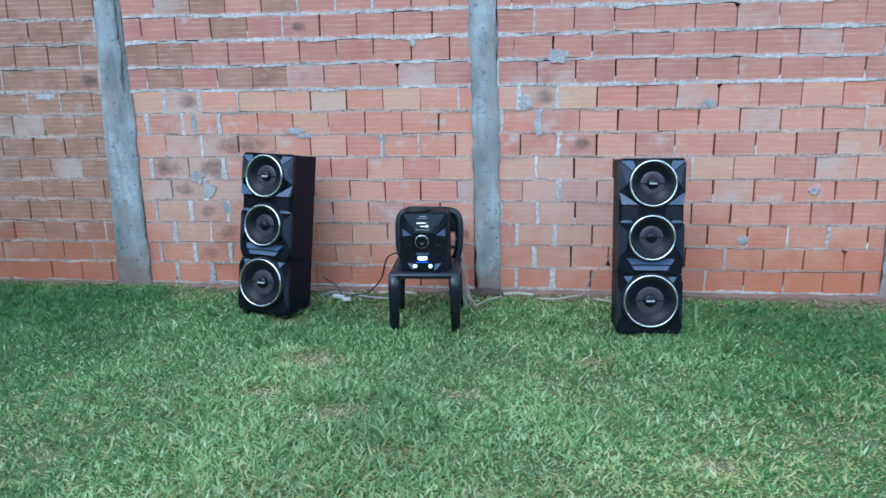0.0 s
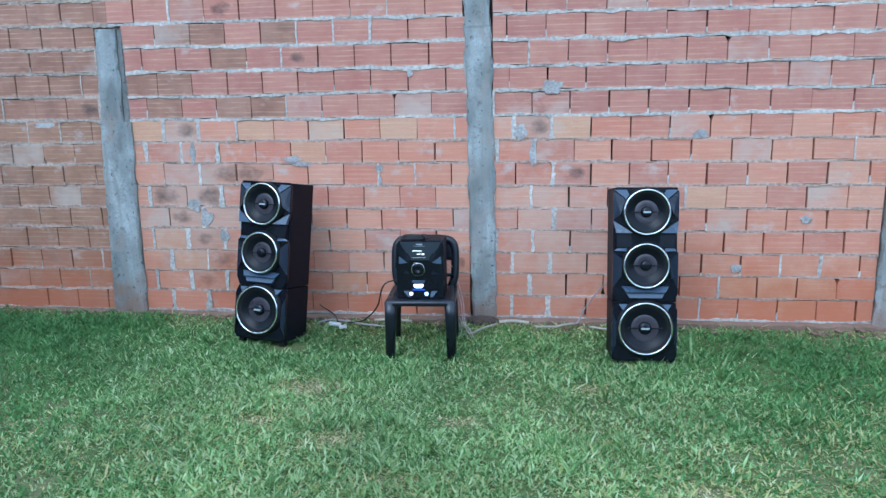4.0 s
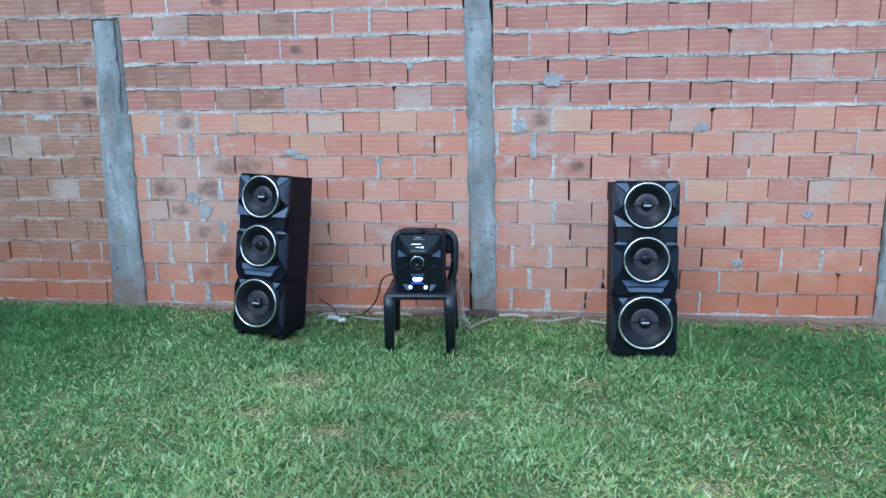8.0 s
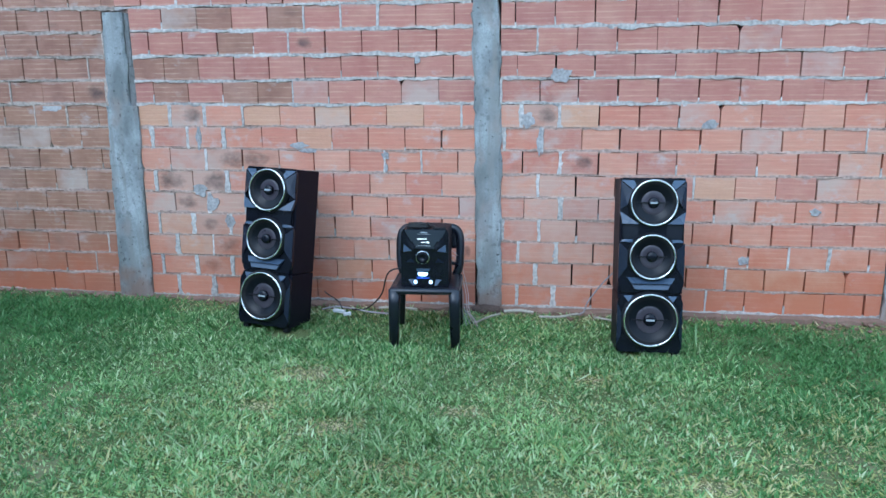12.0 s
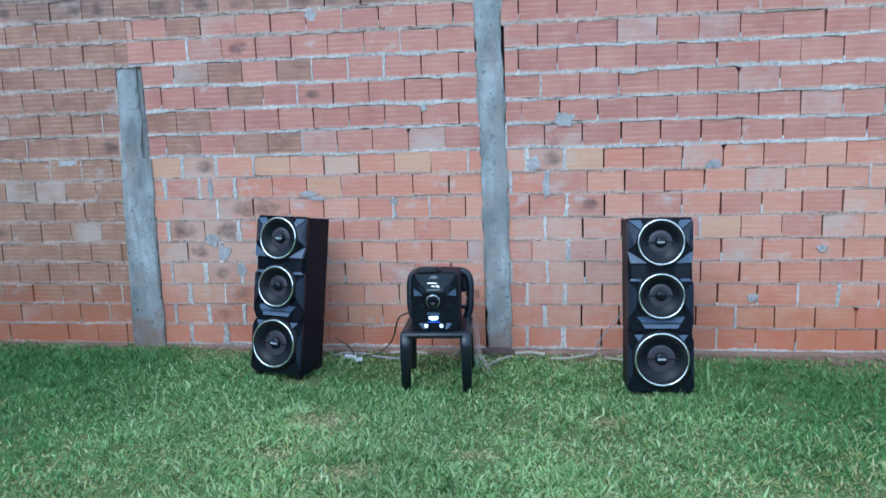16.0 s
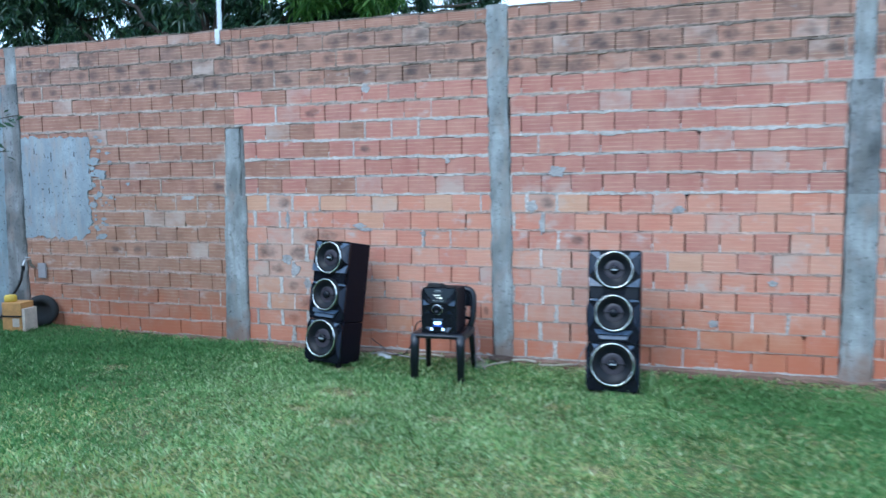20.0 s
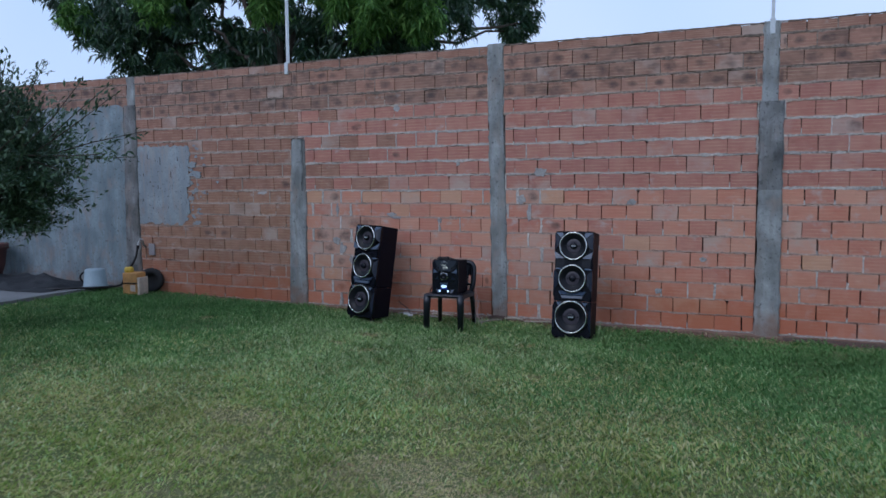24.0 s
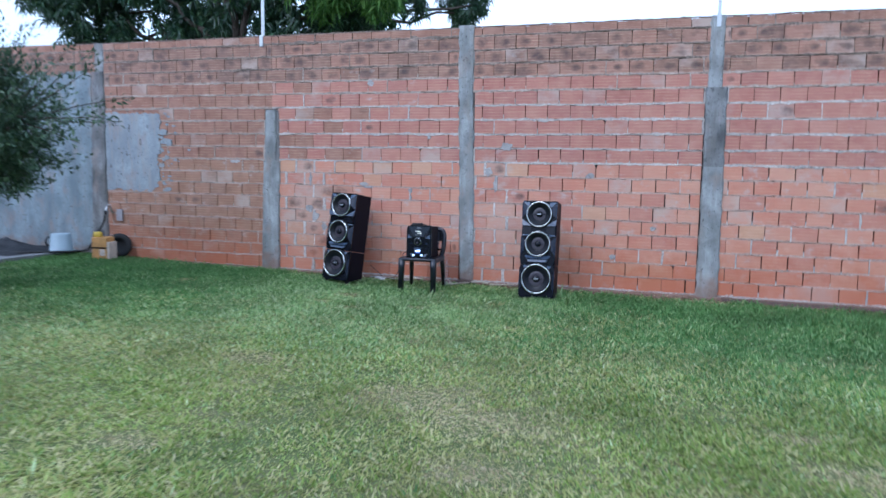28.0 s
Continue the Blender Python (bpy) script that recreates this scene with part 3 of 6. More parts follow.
def ragged(x0, x1, z0, z1, step, amp, rnd):
    """Points round a rectangle whose sides wander."""
    pts = []
    n = max(2, int((x1 - x0) / step))
    k = max(2, int((z1 - z0) / step))
    j = lambda: rnd.uniform(-amp, amp)
    pts += [(x0 + (x1 - x0) * i / n + j(), z0 + j()) for i in range(n)]
    pts += [(x1 + j(), z0 + (z1 - z0) * i / k + j()) for i in range(k)]
    pts += [(x1 - (x1 - x0) * i / n + j(), z1 + j()) for i in range(n)]
    pts += [(x0 + j(), z1 - (z1 - z0) * i / k + j()) for i in range(k)]
    return pts


def ledge(x0, x1, seed):
    rnd = random.Random(seed)
    bm = bmesh.new()
    prev = None
    n = int((x1 - x0) / 0.07)
    for i in range(n + 1):
        x = x0 + (x1 - x0) * i / n
        a, b = rnd.uniform(-0.012, 0.012), rnd.uniform(-0.012, 0.01)
        top = 0.004 + max(0, ground_z(x, 0) + 0.02) * 0.4
        cur = [bm.verts.new(c) for c in ((x, 0.12, top), (x, -0.012, top + b * 0.4), (x, -0.052 + a, top - 0.012 + b), (x, -0.075 + a, -0.2), (x, 0.12, -0.2))]
        if prev:
            for k in range(5):
                bm.faces.new((prev[k], prev[(k + 1) % 5], cur[(k + 1) % 5], cur[k]))
        prev = cur
    bmesh.ops.recalc_face_normals(bm, faces=bm.faces)
    return bm


footing = part("footing", ledge(-10, 7.9, 5), M_FOOTING, smooth=False)
tagged(footing, "soil-stained concrete footing along the wall", "footing", kind="structure")

render_wall = part("wall_north_rendered", box(-10.0, -5.5, 0.0, 0.125, -0.1, 2.52), M_PLASTER)
tagged(render_wall, "grey cement-rendered wall", "wall", kind="structure")
rnd = random.Random(3)
bm = bmesh.new()
outline([(-10.0, 0.05), (-5.56, 0.05)] + [(-5.52 - k * 0.12, 2.55 + rnd.uniform(-0.03, 0.05) + 0.05 * noise.noise(Vector((k * 0.3, 0, 0)))) for k in range(38)], -0.008, 0.02, bm)
coat = part("render_coat", bm, M_PLASTER)
tagged(coat, "grey cement render running unevenly up to the bare blocks", "render", kind="structure")
bm = bmesh.new()
edge = [(x + (0.10 * noise.noise(Vector((z * 4, 2, 0))) - 0.28 * max(0, 1.3 - z) if x > -5.0 else 0), z) for x, z in ragged(-5.31, -4.42, 0.96, 2.0, 0.035, 0.022, rnd)]
outline(edge, -0.007, 0.02, bm)
for k in range(18):
    px, pz, pr = -4.42 + rnd.uniform(-0.08, 0.22) - 0.25 * (k % 5 == 0), rnd.uniform(0.9, 2.0), rnd.uniform(0.015, 0.06)
    outline([(px + pr * rnd.uniform(0.7, 1.4) * 1.5 * math.cos(q * math.tau / 12), pz + pr * rnd.uniform(0.6, 1.2) * math.sin(q * math.tau / 12)) for q in range(12)], -0.0075 - 0.0002 * k, 0.01, bm)
for k in range(44):
    px, pz, pr = -4.44 + abs(rnd.gauss(0, 0.16)), rnd.uniform(0.98, 2.0), rnd.uniform(0.006, 0.022)
    px -= 0.28 * max(0, 1.3 - pz)
    outline([(px + pr * rnd.uniform(0.6, 1.5) * 1.6 * math.cos(q * math.tau / 7), pz + pr * rnd.uniform(0.6, 1.3) * math.sin(q * math.tau / 7)) for q in range(7)], -0.0025 - 0.00007 * k, 0.01, bm)
patch = part("render_patch", bm, M_PATCH)
# near-black blocks proud of the render, painting the shade of narrow slits
for k, (px, pz, ph) in enumerate(((-5.12, 1.86, 0.03), (-4.9, 1.80, 0.05), (-4.72, 1.62, 0.045), (-4.95, 1.45, 0.03), (-5.2, 1.62, 0.02), (-4.78, 1.33, 0.012), (-5.05, 1.17, 0.012), (-5.22, 1.28, 0.02), (-4.6, 1.82, 0.025))):
    part("dark_slit_block", box(px - 0.006, px + 0.006, -0.0085, 0.0, pz - ph, pz + ph, 0.002), M_JOINT_DARK, patch)
tagged(patch, "patch of grey cement render on the block wall", "render", kind="structure")
tagged(part("column_head_mortar", box(-2.80, -2.60, 0.028, 0.12, 1.99, 2.075), M_MORTAR_LOW), "mortar packed over the short column head", "mortar", kind="structure")
# thin mortar smears dragged over the blocks
for i, (x, z, w, h) in enumerate(((0.24, 1.15, 0.022, 0.075), (-2.15, 1.17, 0.018, 0.07), (-2.17, 0.80, 0.05, 0.04), (0.36, 1.585, 0.07, 0.04),
                                  (1.32, 1.265, 0.05, 0.028), (-1.34, 2.335, 0.04, 0.035), (1.60, 0.375, 0.04, 0.028), (-0.815, 1.05, 0.026, 0.026), (-0.81, 0.965, 0.012, 0.03),
                                  (-3.25, 1.372, 0.07, 0.022), (0.15, 1.30, 0.045, 0.05), (-2.09, 0.70, 0.045, 0.06), (-1.42, 1.12, 0.05, 0.022), (-1.35, 1.085, 0.06, 0.014), (-1.96, 0.57, 0.035, 0.04), (2.016, 0.709, 0.03, 0.02), (-0.586, 1.688, 0.018, 0.03))):
    bm = bmesh.new()
    rad = [0.8 + 0.42 * noise.noise(Vector((1.6 * math.cos(a) + i * 7, 1.6 * math.sin(a), i))) + rnd.uniform(-0.06, 0.06) for a in [k * math.tau / 22 for k in range(22)]]
    outline([(x + w * math.cos(k * math.tau / 22) * rad[k] * 1.3, z + h * math.sin(k * math.tau / 22) * rad[k] * 1.3) for k in range(22)], -0.005, 0.01, bm)
    bmesh.ops.recalc_face_normals(bm, faces=bm.faces)
    tagged(part("mortar_smear", bm, M_SMEAR), "dried grey mortar smeared over the blocks", "mortar", kind="structure")

PAVE_X = -5.78
bm = bmesh.new()
pts = [(PAVE_X + random.Random(k).uniform(-0.03, 0.03), -9.0 + k * 0.25) for k in range(37)]
ring = pts + [(-16.0, 0.0), (-16.0, -9.0)]
top = [bm.verts.new((x, min(y, -0.06), 0.10)) for x, y in ring]
low = [bm.verts.new((x, min(y, -0.06), -0.1)) for x, y in ring]
bm.faces.new(top)
for i in range(len(ring)):
    j = (i + 1) % len(ring)
    bm.faces.new((top[i], low[i], low[j], top[j]))
bmesh.ops.recalc_face_normals(bm, faces=bm.faces)
tagged(part("pavement", bm, M_PAVING), "worn grey concrete pavement beside the lawn", "pavement", kind="structure")

# unseen walls added behind and beside the path close the plot, darkening reflections
for name, a in (("wall_south", (-16.2, 13.2, -14.2, -14.0)), ("wall_east", (13.0, 13.2, -14.0, 0.1)), ("wall_west", (-16.2, -16.0, -14.0, 0.1))):
    tagged(part(name, box(*a, -0.1, 3.6), M_PLASTER), "plain grey rendered wall, added out of view", "wall", kind="structure")
far_wall = part("wall_north_far", box(7.9, 13.0, 0.0, 0.12, -0.1, 2.93), M_PLASTER)
tagged(far_wall, "plain grey rendered wall, added out of view", "wall", kind="structure")
far_wall_west = part("wall_north_end", box(-16.0, -10.0, 0.0, 0.12, -0.1, 2.93), M_PLASTER)
tagged(far_wall_west, "plain grey rendered wall, added out of view", "wall", kind="structure")

bm = bmesh.new()
bmesh.ops.create_icosphere(bm, subdivisions=3, radius=1.0)
for v in bm.verts:
    v.co = v.co * (1 + 0.25 * noise.noise(v.co * 2.5))
    v.co = (-0.10 + v.co.x * 0.12, -0.05 + v.co.y * 0.05, -0.018 + v.co.z * 0.042)
M_SOIL = material("dark_soil", (0.10, 0.065, 0.05), 0.95, var=0.5, scale=20, bump=0.9, dist=0.01)
tagged(part("soil_heap", bm, M_SOIL, smooth=True), "small heap of damp soil at the column foot", "soil", kind="structure")

# low dark strip standing in for the dark trench line at the foot
bm = bmesh.new()
prev = None
for i in range(70):
    x = 2.75 + i * 0.074
    w = (0.10 + 0.05 * noise.noise(Vector((x * 2.3, 0, 1)))) * min(1.0, 0.3 + i / 12)
    cur = [bm.verts.new(c) for c in ((x, -0.045, 0.0), (x, -0.07 - w * 0.35, -0.012 + 0.012 * noise.noise(Vector((x * 9, 3, 0)))), (x, -0.09 - w, -0.045))]
    if prev:
        for k in range(2):
            bm.faces.new((prev[k], prev[k + 1], cur[k + 1], cur[k]))
    prev = cur
bmesh.ops.recalc_face_normals(bm, faces=bm.faces)
tagged(part("dark_foot_strip", bm, M_SOIL, smooth=True), "low dark strip along the wall foot", "soil", kind="structure")

# ---- things: sound system ----
M_BLACK = material("black_gloss_plastic", (0.005, 0.006, 0.011), 0.24, var=0.15, fine=200, bump=0.02, spec=0.28)
# black plastic facets: sky reflection put into the base colour, bright and dim
M_FACET_SKY = material("black_plastic_sky", (0.050, 0.075, 0.120), 0.28, var=0.15, fine=200, bump=0.02)
M_FACET_SKY_DIM = material("black_plastic_sky_dim", (0.011, 0.015, 0.030), 0.26, var=0.15, fine=200, bump=0.02, spec=0.5)
M_VINYL = material("black_vinyl", (0.006, 0.006, 0.012), 0.5, var=0.3, fine=150, bump=0.15, spec=0.12)
# display window: blue-grey base colour carries the reflected sky
M_GLASS_SKY = material("display_glass_sky", (0.030, 0.036, 0.050), 0.22, var=0.1, fine=200, bump=0.01)
M_CONE = material("speaker_cone", (0.005, 0.006, 0.010), 0.34, var=0.3, fine=120, bump=0.1, spec=0.22)
M_RUBBER = material("rubber", (0.009, 0.009, 0.011), 0.55, var=0.2, fine=120, bump=0.1, spec=0.25)
M_LENS = material("frosted_lens", (0.050, 0.042, 0.055), 0.3, var=0.35, scale=14, fine=120, bump=0.05)
M_CHROME = material("chrome", (0.82, 0.82, 0.80), 0.16, 1.0, var=0.06, bump=0.02)
M_CHAIR = material("dark_chair_plastic", (0.009, 0.011, 0.018), 0.30, var=0.2, fine=140, bump=0.04)
M_PRINT = material("printed_mark", (0.38, 0.40, 0.42), 0.4, var=0.05)
M_CABLE = material("black_cable", (0.016, 0.015, 0.016), 0.5)
M_CABLE_GREY = material("grey_cable", (0.33, 0.30, 0.31), 0.5)
M_CABLE_PINK = material("pale_pink_cable", (0.55, 0.40, 0.38), 0.5)
M_WHITE = material("white_plastic", (0.55, 0.56, 0.57), 0.45, var=0.12)


def glow(name, colour, strength):
    m = bpy.data.materials.new(name)
    m.use_nodes = True
    b = m.node_tree.nodes["Principled BSDF"]
    b.inputs["Base Color"].default_value = (*colour, 1)
    b.inputs["Emission Color"].default_value, b.inputs["Emission Strength"].default_value = (*colour, 1), strength
    return m


M_LED = glow("led_white_blue", (0.62, 0.82, 1.0), 1.5)
M_LED_BLUE = glow("led_blue", (0.03, 0.09, 0.5), 0.22)
M_DISPLAY = glow("display_segments", (0.95, 0.95, 0.8), 0.7)


def lathe(profile, cx, cz, segs=40, bm=None):
    """Turn (radius, y) points round a level axis at (cx, cz)."""
    bm = bm or bmesh.new()
    rings = []
    for r, y in profile:
        if r < 1e-5:
            rings.append([bm.verts.new((cx, y, cz))])
        else:
            rings.append([bm.verts.new((cx + r * math.cos(k * math.tau / segs), y, cz + r * math.sin(k * math.tau / segs))) for k in range(segs)])
    for a, b in zip(rings, rings[1:]):
        for k in range(segs):
            j = (k + 1) % segs
            if len(a) == 1:
                bm.faces.new((a[0], b[j], b[k]))
            elif len(b) == 1:
                bm.faces.new((a[k], a[j], b[0]))
            else:
                bm.faces.new((a[k], a[j], b[j], b[k]))
    bmesh.ops.recalc_face_normals(bm, faces=bm.faces)
    return bm


def torus(r, minor, y, cx, cz, flat=1.0):
    n = 10
    return lathe([(r + minor * math.cos(k * math.tau / n), y + flat * minor * math.sin(k * math.tau / n)) for k in range(n + 1)], cx, cz, 56)


def relief(pts, back=0.002):
    """A moulded facet: (x, z, height proud of the panel) points, closed at the back."""
    bm = bmesh.new()
    f = [bm.verts.new((x, -h, z)) for x, z, h in pts]
    k = [bm.verts.new((x, back, z)) for x, z, h in pts]
    if len(f) > 3:
        c = bm.verts.new(sum((v.co for v in f), Vector()) / len(f))
        for i in range(len(f)):
            bm.faces.new((f[i], f[(i + 1) % len(f)], c))
    else:
        bm.faces.new(f)
    for i in range(len(f)):
        j = (i + 1) % len(f)
        bm.faces.new((f[j], f[i], k[i], k[j]))
    bmesh.ops.recalc_face_normals(bm, faces=bm.faces)
    return bm


def prism(pts, y0, y1, bevel=0.0):
    """A panel with the outline (x, z), from y0 back to y1, its front edge softened."""
    bm = outline(pts, y0, y1, bmesh.new())
    bmesh.ops.recalc_face_normals(bm, faces=bm.faces)
    if bevel:
        bmesh.ops.bevel(bm, geom=[e for e in bm.edges if all(abs(v.co.y - y0) < 1e-6 for v in e.verts)], offset=bevel, segments=2, affect="EDGES")
    return bm


def driver(e, cx, cz, r, y, mark):
    """A deep driver: proud black tube with a chrome ring, steep cone, lamp ring and cap at its bottom."""
    d = part("driver", lathe([(r * 1.12, -0.008), (r * 1.09, y - 0.002), (r * 0.95, y - 0.006), (r * 0.92, y + 0.002), (r * 0.88, y - 0.003), (r * 0.84, y + 0.004), (r * 0.80, y + 0.006)], cx, cz, 48), M_RUBBER, e, smooth=True)
    part("chrome_ring", torus(r, 0.0056, y - 0.008, cx, cz), M_CHROME, d, "polished chrome ring", True)
    part("cone", lathe([(r * 0.84, y + 0.004), (r * 0.70, y + 0.014), (r * 0.54, y + 0.023), (r * 0.46, y + 0.026)], cx, cz, 40), M_CONE, d, smooth=True)
    part("lens", lathe([(r * 0.53, y + 0.0235), (r * 0.46, y + 0.020), (r * 0.22, y + 0.0265)], cx, cz, 40), M_LENS, d, "unlit frosted lamp lens", True)
    part("dust_cap", lathe([(r * 0.25, y + 0.0265), (r * 0.245, y + 0.010), (r * 0.22, y + 0.004), (r * 0.12, y + 0.001), (0, y)], cx, cz, 28), M_BLACK, d, smooth=True)
    for s in (-1, 1):
        part("spoke", prism([(cx + s * r * 0.22, cz - 0.004), (cx + s * r * 0.70, cz - 0.003), (cx + s * r * 0.70, cz + 0.003), (cx + s * r * 0.22, cz + 0.004)][::s], y + 0.012, y + 0.022), M_RUBBER, d)
    if mark:
        part("maker_mark", box(cx - r * 0.16, cx + r * 0.16, y - 0.003, y + 0.003, cz - 0.005, cz + 0.005), M_PRINT, d, "small plain light bar")


def tower(m):
    """Three-driver tower: upright cabinet in two boxes, faceted gloss front."""
    e = empty("tower_speaker", m)
    part("upper_cabinet", box(-0.184, 0.184, 0.012, 0.275, 0.345, 1.014, 0.006, 2), M_VINYL, e, "matt black upper cabinet")
    part("lower_cabinet", box(-0.184, 0.184, 0.012, 0.275, 0.0, 0.341, 0.006, 2), M_VINYL, e, "matt black lower cabinet")
    up = [(-0.165, 0.347), (0.165, 0.347), (0.187, 0.40), (0.187, 0.62), (0.172, 0.66), (0.172, 0.75), (0.187, 0.82), (0.187, 0.985), (0.172, 1.016), (-0.172, 1.016), (-0.187, 0.985),
          (-0.187, 0.82), (-0.172, 0.75), (-0.172, 0.66), (-0.187, 0.62), (-0.187, 0.40)]
    part("upper_front", prism(up, -0.012, 0.012, 0.005), M_BLACK, e)
    part("lower_front", prism([(-0.17, 0.0), (0.17, 0.0), (0.187, 0.03), (0.187, 0.30), (0.165, 0.343), (-0.165, 0.343), (-0.187, 0.30), (-0.187, 0.03)], -0.012, 0.012, 0.005), M_BLACK, e)
    driver(e, 0, 0.873, 0.128, -0.042, True)
    driver(e, 0, 0.562, 0.126, -0.042, False)
    driver(e, 0, 0.195, 0.149, -0.042, True)
    b = 0.012
    for s in (-1, 1):
        q = lambda pts: relief([(x * s, z, h + b) for x, z, h in pts][::s])
        part("top_facet", q([(0.182, 1.002, 0.0), (0.112, 1.002, 0.002), (0.094, 0.962, 0.020), (0.118, 0.948, 0.024)]), M_FACET_SKY, e)
        part("corner_facet", q([(0.185, 0.995, 0.0), (0.122, 0.945, 0.026), (0.150, 0.86, 0.030), (0.185, 0.83, 0.004)]), M_FACET_SKY_DIM, e)
        part("wing_facet", q([(0.186, 0.822, 0.002), (0.150, 0.80, 0.010), (0.080, 0.752, 0.030), (0.172, 0.752, 0.022)]), M_FACET_SKY, e)
        part("port_panel", q([(0.168, 0.742, 0.002), (0.082, 0.742, 0.002), (0.078, 0.668, 0.006), (0.164, 0.668, 0.006)]), M_BLACK, e)
        part("shelf_facet", q([(0.180, 0.648, 0.004), (0.160, 0.662, 0.001), (0.108, 0.662, 0.002), (0.112, 0.645, 0.016)]), M_FACET_SKY, e)
        part("side_facet", q([(0.186, 0.64, 0.0), (0.138, 0.60, 0.018), (0.140, 0.50, 0.022), (0.186, 0.43, 0.0)]), M_FACET_SKY_DIM, e)
        part("notch_facet", q([(0.152, 0.334, 0.0), (0.098, 0.334, 0.002), (0.126, 0.300, 0.022)]), M_FACET_SKY, e)
        part("foot_facet", q([(0.186, 0.29, 0.0), (0.16, 0.22, 0.016), (0.165, 0.10, 0.018), (0.186, 0.04, 0.0)]), M_FACET_SKY_DIM, e)
    part("chin_facet", relief([(-0.136, 0.440, 0.002 + b), (0.136, 0.440, 0.002 + b), (0.112, 0.408, 0.030 + b), (-0.112, 0.408, 0.030 + b)]), M_FACET_SKY, e)
    part("chin_lip", relief([(-0.110, 0.402, 0.014 + b), (0.110, 0.402, 0.014 + b), (0.092, 0.374, 0.026 + b), (-0.092, 0.374, 0.026 + b)]), M_FACET_SKY, e)
    for x in (-0.15, 0.15):
        for y in (0.04, 0.23):
            part("foot", box(x - 0.02, x + 0.02, y - 0.02, y + 0.02, -0.034, 0.004, 0.004), M_RUBBER, e, "short rubber foot")
    return e


TOWER_L = pose(-1.507, -0.633, 0.018, -9.3, 1.4, -12.9)
TOWER_R = pose(0.895, -0.792, -0.002, -8.4, 0, 1.3)
tagged(tower(TOWER_L), "tall black three-driver tower speaker leaning back, angled aside", "speaker", "tower speakers")
tagged(tower(TOWER_R), "tall black three-driver tower speaker leaning back, facing forward", "speaker", "tower speakers")


def sweep(points, r, bm=None, segs=7, flat=1.0):
    """A tube through the points, smoothed."""
    bm = bm or bmesh.new()
    p = [Vector(v) for v in points]
    fine = []
    for i in range(len(p) - 1):
        a, b, c, d = p[max(0, i - 1)], p[i], p[i + 1], p[min(len(p) - 1, i + 2)]
        for k in range(6):
            t = k / 6
            fine.append(0.5 * ((2 * b) + (c - a) * t + (2 * a - 5 * b + 4 * c - d) * t * t + (3 * b - a - 3 * c + d) * t ** 3))
    fine.append(p[-1])
    prev = None
    side = Vector((0.31, 0.55, 0.77))
    for i, v in enumerate(fine):
        d = (fine[min(i + 1, len(fine) - 1)] - fine[max(i - 1, 0)]).normalized()
        u = (side - d * side.dot(d)).normalized()
        side = u
        w = d.cross(u)
        cur = [bm.verts.new(v + (u * math.cos(k * math.tau / segs) + w * flat * math.sin(k * math.tau / segs)) * r) for k in range(segs)]
        if prev:
            for k in range(segs):
                bm.faces.new((prev[k], prev[(k + 1) % segs], cur[(k + 1) % segs], cur[k]))
        else:
            bm.faces.new(cur[::-1])
        prev = cur
    bm.faces.new(prev)
    return bm


# chair, the stereo stands on it
CHAIR = pose(-0.428, -0.80, -0.03, 0, 0, 3.0)


